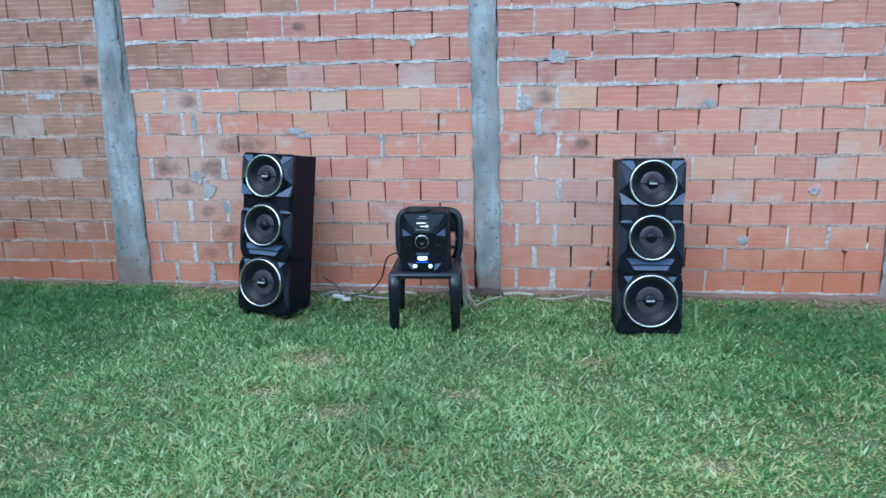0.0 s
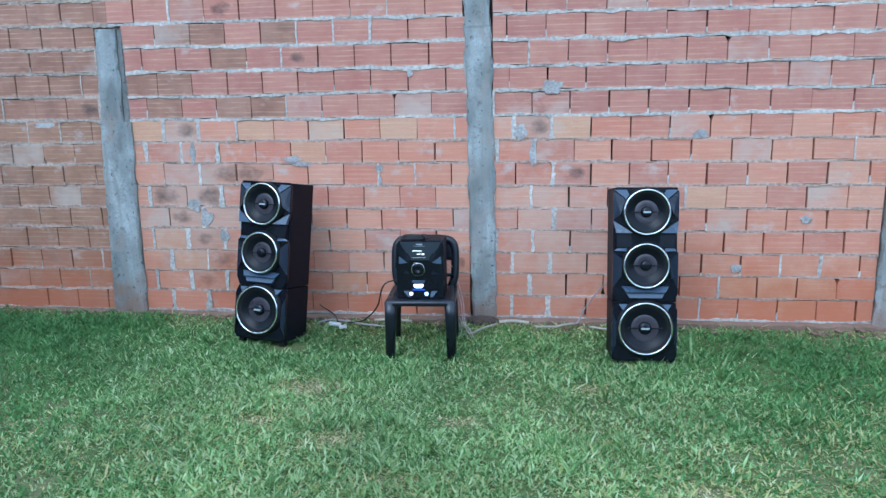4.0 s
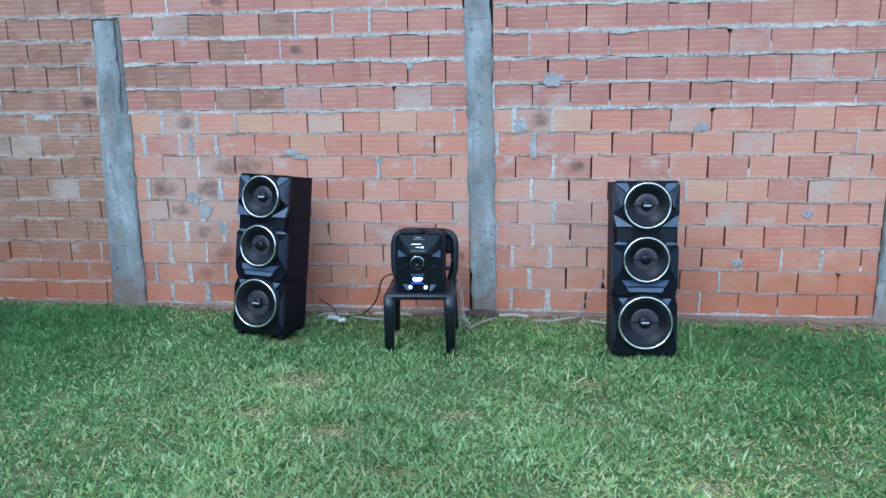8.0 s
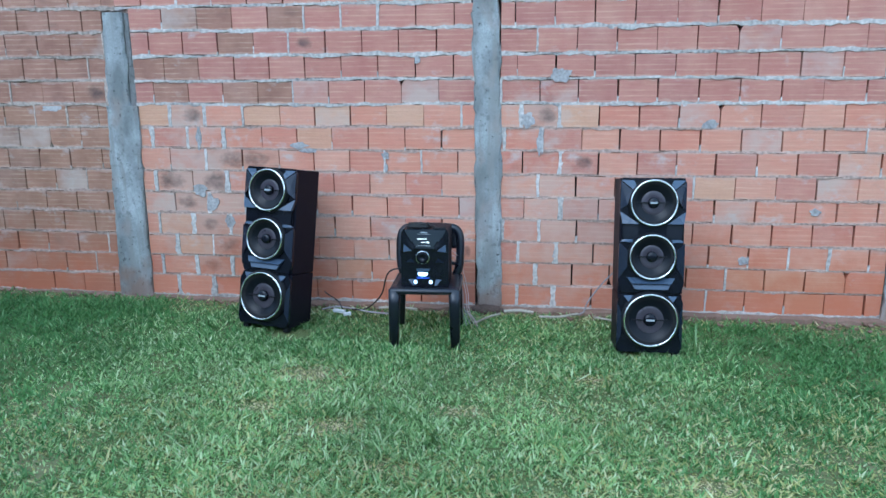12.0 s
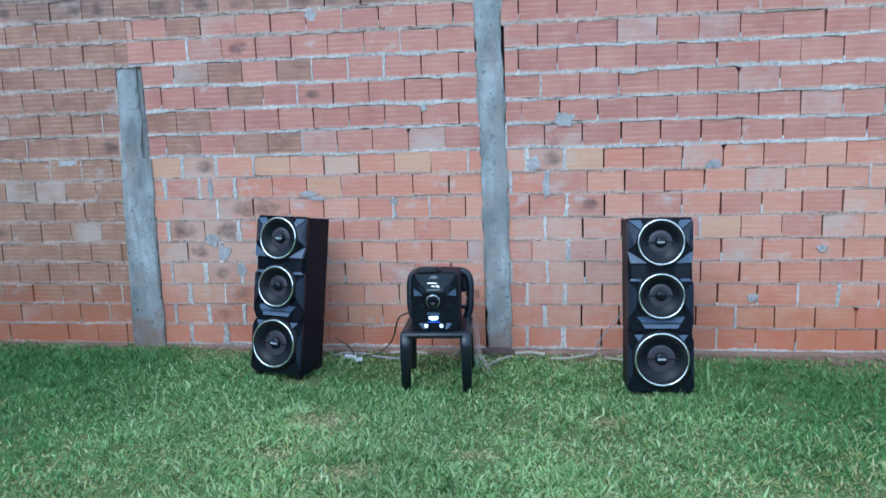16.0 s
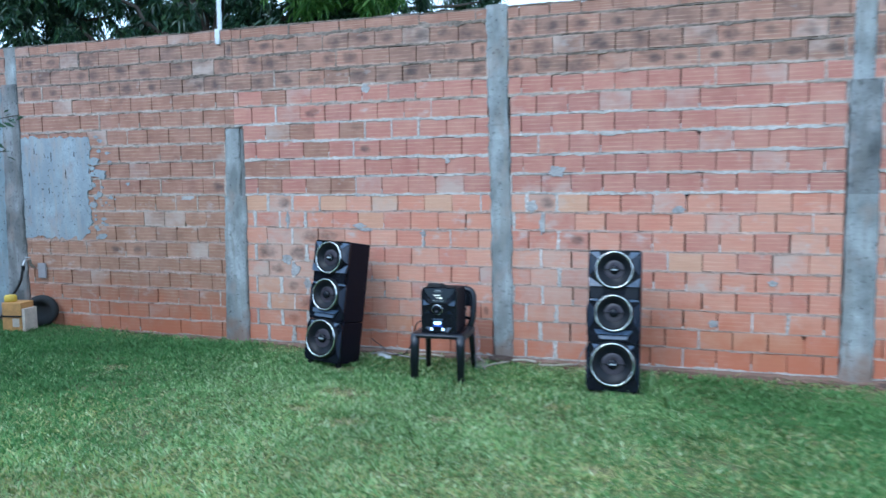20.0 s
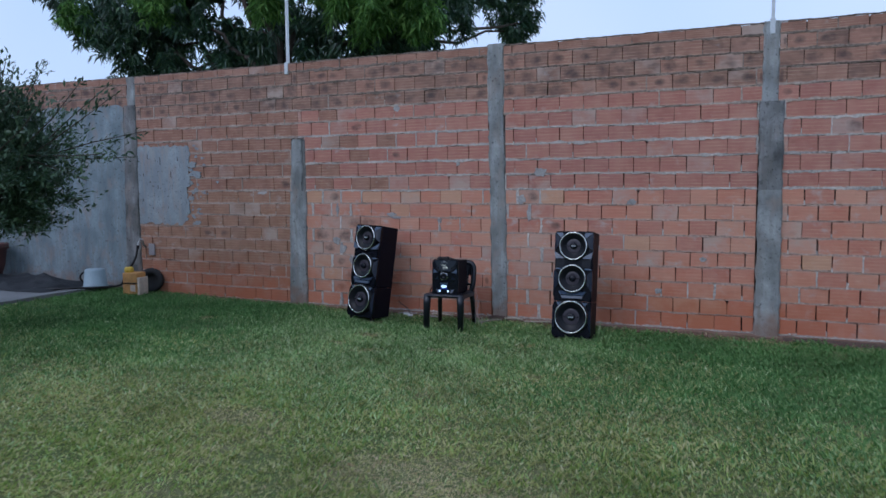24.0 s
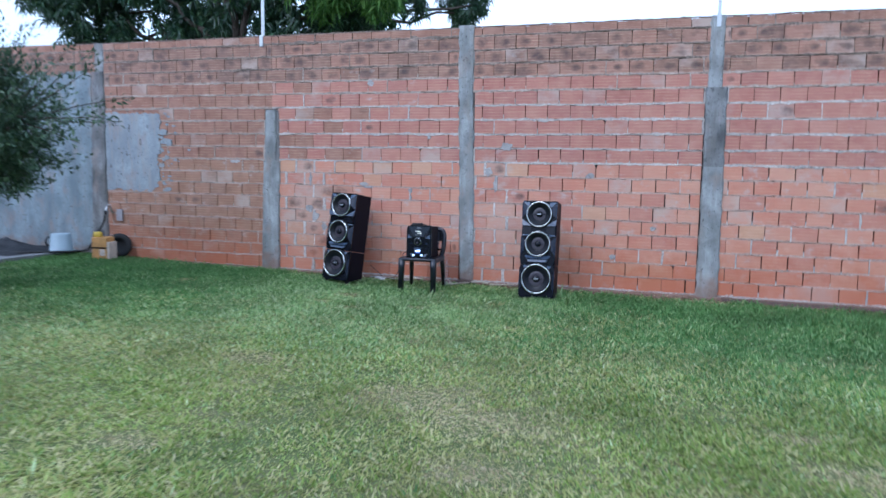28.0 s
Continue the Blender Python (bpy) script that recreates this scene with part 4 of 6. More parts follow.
def chair(m):
    e = empty("chair", m)
    sz = 0.372
    # seat with a dished top and rounded corners
    bm = bmesh.new()
    n = 14
    grid = []
    for j in range(n + 1):
        row = []
        for i in range(n + 1):
            u, v = i / n * 2 - 1, j / n
            w = 0.207 - 0.022 * v
            x, y = u * w, v * 0.40
            if v < 0.15:
                y += 0.02 * abs(u) ** 4
            row.append(bm.verts.new((x, y, sz - 0.014 * (1 - u * u) * math.sin(math.pi * min(1, v * 1.1)) - 0.012 * max(0, 1 - v * 9) ** 2)))
        grid.append(row)
    for j in range(n):
        for i in range(n):
            bm.faces.new((grid[j][i], grid[j][i + 1], grid[j + 1][i + 1], grid[j + 1][i]))
    geom = bmesh.ops.extrude_face_region(bm, geom=bm.faces[:])
    for v in [g for g in geom["geom"] if isinstance(g, bmesh.types.BMVert)]:
        v.co.z = sz - 0.026
    bmesh.ops.recalc_face_normals(bm, faces=bm.faces)
    part("seat", bm, M_CHAIR, e, smooth=True)
    part("front_apron", sweep([(-0.205, 0.012, sz - 0.02), (-0.1, 0.0, sz - 0.016), (0.1, 0.0, sz - 0.016), (0.205, 0.012, sz - 0.02)], 0.019), M_CHAIR, e, smooth=True)
    for s in (-1, 1):
        part("side_apron", box(s * 0.203 - 0.008, s * 0.203 + 0.008, 0.03, 0.39, sz - 0.05, sz - 0.006, 0.006, 2), M_CHAIR, e)
        part("front_leg", tapered([(s * 0.180, 0.024, sz - 0.012, 0.036), (s * 0.183, 0.018, sz - 0.10, 0.034), (s * 0.187, 0.004, 0.0, 0.028)]), M_CHAIR, e, smooth=True)
        part("back_leg", tapered([(s * 0.175, 0.385, sz - 0.012, 0.026), (s * 0.185, 0.40, sz - 0.12, 0.023), (s * 0.195, 0.43, 0.0, 0.019)]), M_CHAIR, e, smooth=True)
    lean = lambda x, z: (x, 0.385 + (z - sz) * 0.20, z)
    half = [(0.0, sz + 0.292), (0.13, sz + 0.288), (0.174, sz + 0.268), (0.191, sz + 0.225), (0.194, sz + 0.15), (0.189, sz + 0.05), (0.165, sz - 0.02)]
    rim = [(-x, z) for x, z in half[:0:-1]] + half
    part("back_frame", sweep([lean(x, z) for x, z in rim], 0.027, segs=10), M_CHAIR, e, smooth=True)
    for x in (-0.12, -0.06, 0.0, 0.06, 0.12):
        part("back_slat", sweep([lean(x, sz - 0.015), lean(x * 1.05, sz + 0.17), lean(x * 1.08, sz + 0.285)], 0.016, flat=0.5), M_CHAIR, e, smooth=True)
    # broad top of the backrest
    bm = bmesh.new()
    grid = []
    for j in range(6):
        row = []
        for i in range(13):
            u, v = i / 6 - 1, j / 5
            z = sz + 0.155 + 0.128 * v - 0.012 * abs(u) ** 4 * v
            x, y, _ = lean(u * 0.186, z)
            row.append(bm.verts.new((x, y + 0.012 * (1 - u * u), z)))
        grid.append(row)
    for j in range(5):
        for i in range(12):
            bm.faces.new((grid[j][i], grid[j][i + 1], grid[j + 1][i + 1], grid[j + 1][i]))
    top = bmesh.ops.extrude_face_region(bm, geom=bm.faces[:])
    for v in [g for g in top["geom"] if isinstance(g, bmesh.types.BMVert)]:
        v.co.y += 0.012
    bmesh.ops.recalc_face_normals(bm, faces=bm.faces)
    part("back_panel", bm, M_CHAIR, e, smooth=True)
    part("back_rail", sweep([lean(-0.19, sz + 0.06), lean(0, sz + 0.066), lean(0.19, sz + 0.06)], 0.012), M_CHAIR, e, smooth=True)
    return e


def tapered(rows, segs=4):
    """A leg through (x, y, z, half width) rows with rounded square section."""
    bm = bmesh.new()
    prev = None
    for x, y, z, h in rows:
        cur = []
        for k in range(12):
            a = k * math.tau / 12 + math.tau / 24
            c, s = math.cos(a), math.sin(a)
            f = 1 / (abs(c) ** 4 + abs(s) ** 4) ** 0.25
            cur.append(bm.verts.new((x + h * f * c, y + h * f * s, z)))
        if prev:
            for k in range(12):
                bm.faces.new((prev[k], prev[(k + 1) % 12], cur[(k + 1) % 12], cur[k]))
        else:
            bm.faces.new(cur)
        prev = cur
    bm.faces.new(prev[::-1])
    bmesh.ops.recalc_face_normals(bm, faces=bm.faces)
    return bm


tagged(chair(CHAIR), "dark plastic garden chair carrying the stereo", "chair")


def stereo(m):
    e = empty("stereo_unit", m)
    part("body", box(-0.142, 0.142, 0.02, 0.30, 0.006, 0.362, 0.008, 2), M_VINYL, e, "matt black case")
    part("front_panel", prism([(-0.146, 0.0), (0.146, 0.0), (0.146, 0.34), (0.128, 0.368), (-0.128, 0.368), (-0.146, 0.34)], 0.0, 0.02, 0.004), M_BLACK, e)
    d = part("display", prism([(-0.124, 0.362), (0.132, 0.362), (0.066, 0.246), (-0.064, 0.246)], -0.008, 0.004, 0.003), M_GLASS_SKY, e, "gloss display window, sky reflection in its grey colour")
    for x, z, w, h, mat in ((-0.004, 0.347, 0.040, 0.006, M_PRINT), (-0.016, 0.306, 0.058, 0.005, M_DISPLAY), (0.020, 0.286, 0.016, 0.011, M_DISPLAY), (-0.008, 0.286, 0.024, 0.005, M_DISPLAY),
                            (-0.006, 0.264, 0.085, 0.003, M_PRINT), (-0.004, 0.336, 0.07, 0.002, M_PRINT)):
        part("display_mark", box(x - w / 2, x + w / 2, -0.0095, -0.006, z - h / 2, z + h / 2), mat, d, "small plain light bar")
    for s in (-1, 1):
        q = lambda pts: relief([(x * s, z, h) for x, z, h in pts][::s])
        part("shoulder_facet", q([(0.144, 0.345, 0.0), (0.118, 0.362, 0.001), (0.055, 0.258, 0.012), (0.07, 0.235, 0.016), (0.144, 0.28, 0.0)]), M_BLACK, e)
        part("upper_facet", q([(0.130, 0.272, 0.002), (0.076, 0.232, 0.016), (0.130, 0.224, 0.010)]), M_FACET_SKY, e)
        part("lower_facet", q([(0.118, 0.158, 0.003), (0.064, 0.158, 0.006), (0.082, 0.186, 0.010)]), M_FACET_SKY_DIM, e)
        lamp = part("lamp_seat", lathe([(0.018, 0.0), (0.017, -0.008), (0.013, -0.010), (0.011, -0.004)], s * 0.047 - 0.010, 0.034, 20), M_RUBBER, e)
        part("lamp", lathe([(0.012, -0.006), (0.009, -0.011), (0, -0.012)], s * 0.047 - 0.010, 0.034, 16), M_LED, lamp, "lit white-blue lamp")
        part("base_facet", q([(0.104, 0.050, 0.0), (0.068, 0.050, 0.002), (0.060, 0.014, 0.012), (0.074, 0.014, 0.012)]), M_FACET_SKY, e)
    k = part("dial", lathe([(0.040, 0.0), (0.039, -0.016), (0.031, -0.020), (0.013, -0.020), (0.011, -0.016), (0, -0.016)], -0.012, 0.190, 32), M_BLACK, e, smooth=True)
    part("dial_ring", torus(0.039, 0.0034, -0.012, -0.012, 0.190), M_CHROME, k, "chrome ring round the dial", True)
    part("light_panel", prism([(-0.040, 0.094), (0.016, 0.094), (0.019, 0.082), (0.006, 0.070), (-0.030, 0.070), (-0.043, 0.082)], -0.006, 0.002, 0.002), M_LED, e, "lit white-blue light panel")
    part("slot_panel", prism([(-0.054, 0.118), (0.032, 0.118), (0.026, 0.101), (-0.048, 0.101)], -0.007, 0.002, 0.002), M_FACET_SKY, e)
    part("glow_strip", prism([(-0.052, 0.062), (0.030, 0.062), (0.024, 0.054), (-0.046, 0.054)], -0.005, 0.002, 0.001), M_LED_BLUE, e, "blue lit strip")
    e.scale = (0.98, 0.92, 0.965)
    return e


tagged(stereo(CHAIR @ pose(0.0, 0.055, 0.368, -3, 0, -1)), "black faceted stereo unit with lit lamps on the chair", "stereo")
U = CHAIR @ pose(0.0, 0.055, 0.368, -3, 0, -1)
rem = part("remote_control", box(0.045, 0.125, 0.02, 0.055, 0.349, 0.363, 0.006, 2), M_RUBBER)
rem.matrix_world = U
tagged(rem, "slim black remote control lying on the stereo", "remote control")
coil = [(-0.045 + (0.072 - 0.006 * (i // 8)) * math.cos(i * math.tau / 8), 0.075 + 0.045 * math.sin(i * math.tau / 8), 0.355 + 0.0085 * (i / 8)) for i in range(25)]
lead = part("coiled_lead", sweep([U @ Vector(v) for v in coil + [(0.03, 0.05, 0.374), (0.06, 0.06, 0.362), (0.09, 0.09, 0.354), (0.11, 0.12, 0.354)]], 0.006), M_CABLE, smooth=True)
tagged(lead, "black lead lying coiled on top of the stereo", "cable")


def cable(points, r, mat, label):
    return tagged(part("cable", sweep(points, r), mat, smooth=True), label, "cable", "speaker and power cables")


cable([U @ Vector((-0.09, 0.30, 0.06)), (-0.70, -0.47, 0.36), (-0.765, -0.42, 0.20), (-0.84, -0.32, 0.10), (-0.93, -0.22, 0.02), (-1.03, -0.20, 0.005)], 0.005, M_CABLE, "thin black cable dropping from the stereo to the ground")
cable([(-1.19, -0.30, 0.16), (-1.20, -0.22, 0.12), (-1.14, -0.16, 0.05), (-1.10, -0.20, 0.008)], 0.004, M_CABLE, "thin black cable behind the tower speaker")
cable([(-1.24, -0.22, 0.005), (-1.15, -0.17, 0.012), (-1.02, -0.18, 0.004), (-0.92, -0.24, 0.008), (-0.80, -0.27, 0.008), (-0.70, -0.26, 0.006)], 0.006, M_CABLE_GREY, "grey cable lying along the wall foot")
for i, (a, b, mat, name) in enumerate(((0.11, 0.0, M_CABLE_GREY, "grey"), (0.125, 0.02, M_CABLE_PINK, "pale pink"), (0.10, -0.02, M_CABLE_GREY, "grey"), (0.13, 0.035, M_CABLE_PINK, "pale pink"))):
    cable([U @ Vector((a, 0.302, 0.12 + 0.02 * i)), U @ Vector((a + 0.02 + b, 0.34, 0.11)), (-0.245 + b, -0.36, 0.22), (-0.225 + b, -0.40 - b, 0.10), (-0.18 + b * 1.3, -0.44, 0.0)], 0.0026, mat, name + " wire hanging behind the stereo")
cable([(0.80, -0.36, 0.42), (0.735, -0.17, 0.31), (0.65, -0.14, 0.20), (0.58, -0.13, 0.09), (0.55, -0.12, 0.012), (0.45, -0.17, 0.004)], 0.005, M_CABLE_GREY, "grey cable running up to the tower speaker")
strip_box = part("power_strip", box(-0.055, 0.055, -0.02, 0.02, 0, 0.028, 0.008, 2), M_WHITE)
strip_box.matrix_world = pose(-1.105, -0.262, 0.0, 0, 4, -12) @ Matrix.Scale(0.8, 4)
tagged(strip_box, "white power adapter lying on the grass", "adapter")
plug = part("plug", box(-0.035, 0.035, -0.02, 0.02, 0, 0.028, 0.008, 2), M_WHITE)
plug.matrix_world = pose(-1.035, -0.315, 0.0, 0, -6, 14) @ Matrix.Scale(0.75, 4)
tagged(plug, "white plug lying on the grass", "plug")

# ---- things: fence posts on the wall ----
M_POST = material("galvanised_post", (0.62, 0.64, 0.66), 0.45, 0.3, var=0.15, bump=0.05)
M_POST_DARK = material("weathered_post", (0.20, 0.21, 0.22), 0.5, 0.3, var=0.2)


def fence_post(x, z0, height, mat, label, bare=0.9):
    e = empty("fence_post", pose(x, 0.03, z0))
    part("post", box(-0.016, 0.016, -0.016, 0.016, -0.06, height, 0.003), mat, e)
    part("bracket", box(-0.024, 0.024, -0.05, -0.016, -0.09, 0.05, 0.004), mat, e)
    z = bare
    while z < height:
        part("insulator", lathe([(0.004, -0.016), (0.018, -0.022), (0.010, -0.034), (0.018, -0.042), (0.010, -0.056), (0, -0.058)], 0, z, 12), M_RUBBER, e, "small dark insulator")
        z += 0.17
    return tagged(e, label, "fence post", "electric fence posts")


fence_post(-2.832, 2.90, 1.7, M_POST, "white metal fence post fixed on the wall top")
fence_post(2.583, 2.92, 1.7, M_POST, "white metal fence post fixed on the column top")
fence_post(-8.0, 2.86, 0.98, M_POST_DARK, "dark fence post with insulators on the wall top", 0.25)

# ---- things: the paved corner ----
M_TARP = material("black_shade_net", (0.012, 0.013, 0.017), 0.7, var=0.4, scale=12, bump=0.6)
M_BUCKET = material("pale_bucket_plastic", (0.33, 0.42, 0.48), 0.45, var=0.15)
M_YELLOW = material("yellow_plastic", (0.60, 0.41, 0.05), 0.45, var=0.2)
M_CARTON = material("orange_carton", (0.52, 0.27, 0.09), 0.7, var=0.3, scale=14)
M_CARTON_PALE = material("pale_carton", (0.58, 0.48, 0.40), 0.75, var=0.3, scale=14)
M_TYRE = material("tyre_rubber", (0.015, 0.015, 0.016), 0.75, var=0.3, bump=0.4)
M_TERRA = material("terracotta", (0.105, 0.042, 0.036), 0.75, var=0.3, scale=8)
M_METAL = material("tap_metal", (0.5, 0.5, 0.5), 0.35, 0.9, var=0.15)


def turned(profile, segs=28):
    """Turn (radius, z) points round the upright axis."""
    bm = bmesh.new()
    rings = []
    for r, z in profile:
        rings.append([bm.verts.new((0, 0, z))] if r < 1e-5 else [bm.verts.new((r * math.cos(k * math.tau / segs), r * math.sin(k * math.tau / segs), z)) for k in range(segs)])
    for a, b in zip(rings, rings[1:]):
        for k in range(segs):
            j = (k + 1) % segs
            if len(a) == 1:
                bm.faces.new((a[0], b[k], b[j]))
            elif len(b) == 1:
                bm.faces.new((a[k], a[j], b[0]))
            else:
                bm.faces.new((a[k], a[j], b[j], b[k]))
    bmesh.ops.recalc_face_normals(bm, faces=bm.faces)
    return bm


bk = empty("bucket", pose(-5.79, -0.36, 0.10))
part("shell", turned([(0.155, 0.0), (0.160, 0.012), (0.152, 0.02), (0.128, 0.235), (0.12, 0.25), (0, 0.25)]), M_BUCKET, bk, smooth=True)
part("handle", sweep([(-0.155, 0, 0.03), (-0.20, -0.06, 0.10), (-0.215, -0.05, 0.16), (-0.19, 0.0, 0.20), (-0.145, 0.0, 0.16)], 0.012), M_RUBBER, bk, "dark handle", True)
tagged(bk, "pale upturned plastic bucket on the pavement", "bucket")

cr = empty("carton", pose(-5.04, -0.36, 0.045, 0, 0, 10))
part("lower_box", box(-0.16, 0.08, -0.11, 0.11, 0.0, 0.16, 0.006), M_CARTON, cr)
part("upper_box", box(-0.16, 0.08, -0.11, 0.11, 0.17, 0.315, 0.006), M_CARTON, cr)
part("pale_side", box(-0.03, 0.055, -0.116, -0.111, 0.05, 0.145, 0.002), M_CARTON_PALE, cr, "pale printed side")
part("band", box(-0.164, 0.084, -0.121, 0.114, 0.158, 0.174, 0.002), M_RUBBER, cr, "dark strap")
part("end_board", box(0.087, 0.125, -0.11, 0.10, 0.0, 0.25, 0.004), M_CARTON_PALE, cr, "pale board")
cr.scale = (0.88, 0.88, 0.92)
tagged(cr, "orange and pale carton boxes on the grass edge", "box")
yl = part("yellow_can", turned([(0, 0.0), (0.055, 0.0), (0.06, 0.01), (0.058, 0.055), (0.045, 0.068), (0, 0.07)], 18), M_YELLOW, smooth=True)
yl.matrix_world = pose(-5.13, -0.395, 0.336)
tagged(yl, "small yellow plastic can on the carton", "can")

ty = part("tyre", bmesh.new(), M_TYRE)
bm = turned([(0, -0.02), (0.14, -0.03), (0.14, -0.07), (0.22, -0.085), (0.27, -0.07), (0.285, -0.02), (0.285, 0.02), (0.27, 0.07), (0.22, 0.085), (0.14, 0.07), (0.14, 0.03), (0, 0.02)], 36)
bm.to_mesh(ty.data)
bm.free()
for p in ty.data.polygons:
    p.use_smooth = True
ty.matrix_world = pose(-5.02, -0.13, 0.20, 80, 0, 30) @ Matrix.Scale(0.58, 4)
tagged(ty, "old black tyre leaning against the wall", "tyre")

tap = empty("garden_tap", pose(-5.22, -0.02, 0.70))
part("supply_pipe", sweep([(0, 0.02, -0.06), (0, -0.02, -0.03), (0, -0.03, 0.02)], 0.014), M_METAL, tap, smooth=True)
part("spout", sweep([(0, -0.02, 0.02), (0, -0.09, 0.02), (0.0, -0.12, -0.03)], 0.013), M_METAL, tap, smooth=True)
part("lever", box(-0.035, 0.035, -0.06, -0.045, 0.045, 0.057, 0.004), M_METAL, tap)
part("hose_joint", sweep([(0.0, -0.12, -0.03), (0.0, -0.125, -0.08)], 0.018), M_RUBBER, tap, smooth=True)
tagged(tap, "metal garden tap on the wall", "tap")
meter = part("tap_plate", box(-0.05, 0.05, -0.02, 0.0, -0.08, 0.08, 0.006, 2), M_CABLE_GREY)
meter.matrix_world = pose(-5.09, -0.012, 0.61)
tagged(meter, "small grey plate fixed to the wall", "plate")
tagged(part("garden_hose", sweep([(-5.22, -0.15, 0.63), (-5.25, -0.16, 0.50), (-5.34, -0.18, 0.36), (-5.42, -0.22, 0.2), (-5.5, -0.26, 0.12), (-5.75, -0.62, 0.125), (-6.2, -0.9, 0.125), (-6.6, -0.7, 0.125)], 0.014), M_CABLE, smooth=True),
       "black garden hose running from the tap", "hose")


def heap(x0, x1, y0, y1, height, seed):
    """A crumpled sheet lying in folds."""
    bm = bmesh.new()
    n, k = 44, 26
    rows = []
    for j in range(k + 1):
        row = []
        for i in range(n + 1):
            u, v = i / n, j / k
            edge = max(0.0, math.sin(math.pi * u)) ** 0.5 * max(0.0, math.sin(math.pi * v)) ** 0.5
            f = noise.noise(Vector((u * 5 + seed, v * 3, 0.3))) * 0.5 + noise.noise(Vector((u * 14, v * 9 + seed, 1.7))) * 0.3 + 0.55
            wob = 0.12 * noise.noise(Vector((u * 3, v * 3, seed)))
            row.append(bm.verts.new((x0 + (x1 - x0) * (u + wob * 0.4), y0 + (y1 - y0) * (v + wob), 0.104 + height * max(0, f) * edge)))
        rows.append(row)
    for j in range(k):
        for i in range(n):
            bm.faces.new((rows[j][i], rows[j][i + 1], rows[j + 1][i + 1], rows[j + 1][i]))
    return bm


tagged(part("shade_net", heap(-8.2, -6.0, -1.05, -0.12, 0.20, 4.0), M_TARP, smooth=True), "crumpled black shade net on the pavement", "net")
tagged(part("dark_sheet", heap(-9.6, -6.7, -1.5, -0.85, 0.05, 9.0), M_TARP, smooth=True), "flat black sheet lying on the pavement", "sheet")
pot = empty("plant_pot", pose(-7.95, -0.42, 0.10))
part("pot", turned([(0, 0.0), (0.20, 0.0), (0.27, 0.22), (0.30, 0.44), (0.33, 0.47), (0.33, 0.54), (0.29, 0.54), (0.27, 0.46), (0, 0.44)], 32), M_TERRA, pot, smooth=True)
part("saucer", turned([(0, -0.001), (0.26, 0.0), (0.29, 0.03), (0.27, 0.035), (0, 0.02)], 32), M_TERRA, pot, smooth=True)
tagged(pot, "large red terracotta plant pot by the rendered wall", "plant pot")
yb = part("yellow_basin", turned([(0, 0.0), (0.10, 0.0), (0.15, 0.09), (0.16, 0.10), (0.15, 0.10), (0.09, 0.015), (0, 0.012)], 26), M_YELLOW, smooth=True)
yb.matrix_world = pose(-5.02, -3.12, 0.02, 8, 0, 0)
tagged(yb, "yellow plastic basin on the grass by the shrub", "basin")

# ---- leaves ----


def leaf_material(name, stops, rough=0.45, through_light=0.25, gloss=0.2):
    m = bpy.data.materials.new(name)
    m.use_nodes = True
    n, l = m.node_tree.nodes, m.node_tree.links
    b, out = n["Principled BSDF"], n["Material Output"]
    b.inputs["Roughness"].default_value, b.inputs["Specular IOR Level"].default_value = rough, gloss
    geo = n.new("ShaderNodeNewGeometry")
    col = ramp(n, geo.outputs["Random Per Island"], l, stops)
    t = n.new("ShaderNodeTexNoise")
    t.inputs["Scale"].default_value, t.inputs["Detail"].default_value = 1.1, 5
    l.new(geo.outputs["Position"], t.inputs["Vector"])
    r = n.new("ShaderNodeMapRange")
    r.inputs["From Min"].default_value, r.inputs["From Max"].default_value = 0.3, 0.7
    r.inputs["To Min"].default_value, r.inputs["To Max"].default_value = 0.78, 1.24
    l.new(t.outputs["Fac"], r.inputs["Value"])
    col = mixed(n, l, 1.0, col, r.outputs["Result"], "MULTIPLY")
    l.new(col, b.inputs["Base Color"])
    tr, mx = n.new("ShaderNodeBsdfTranslucent"), n.new("ShaderNodeMixShader")
    l.new(col, tr.inputs["Color"])
    mx.inputs["Fac"].default_value = through_light
    l.new(b.outputs["BSDF"], mx.inputs[1])
    l.new(tr.outputs["BSDF"], mx.inputs[2])
    l.new(mx.outputs["Shader"], out.inputs["Surface"])
    return m, n, l, col


M_MANGO = leaf_material("mango_leaf", [(0.0, (0.022, 0.055, 0.034)), (0.5, (0.036, 0.085, 0.046)), (0.85, (0.062, 0.13, 0.055)), (1.0, (0.12, 0.19, 0.075))], 0.35, 0.2, 0.6)[0]
M_SHRUB = leaf_material("shrub_leaf", [(0.0, (0.035, 0.072, 0.042)), (0.6, (0.062, 0.115, 0.062)), (1.0, (0.11, 0.17, 0.085))], 0.42, 0.22, 0.5)[0]
M_BARK = material("bark", (0.075, 0.058, 0.045), 0.9, var=0.4, scale=9, fine=60, bump=0.8, dist=0.02)


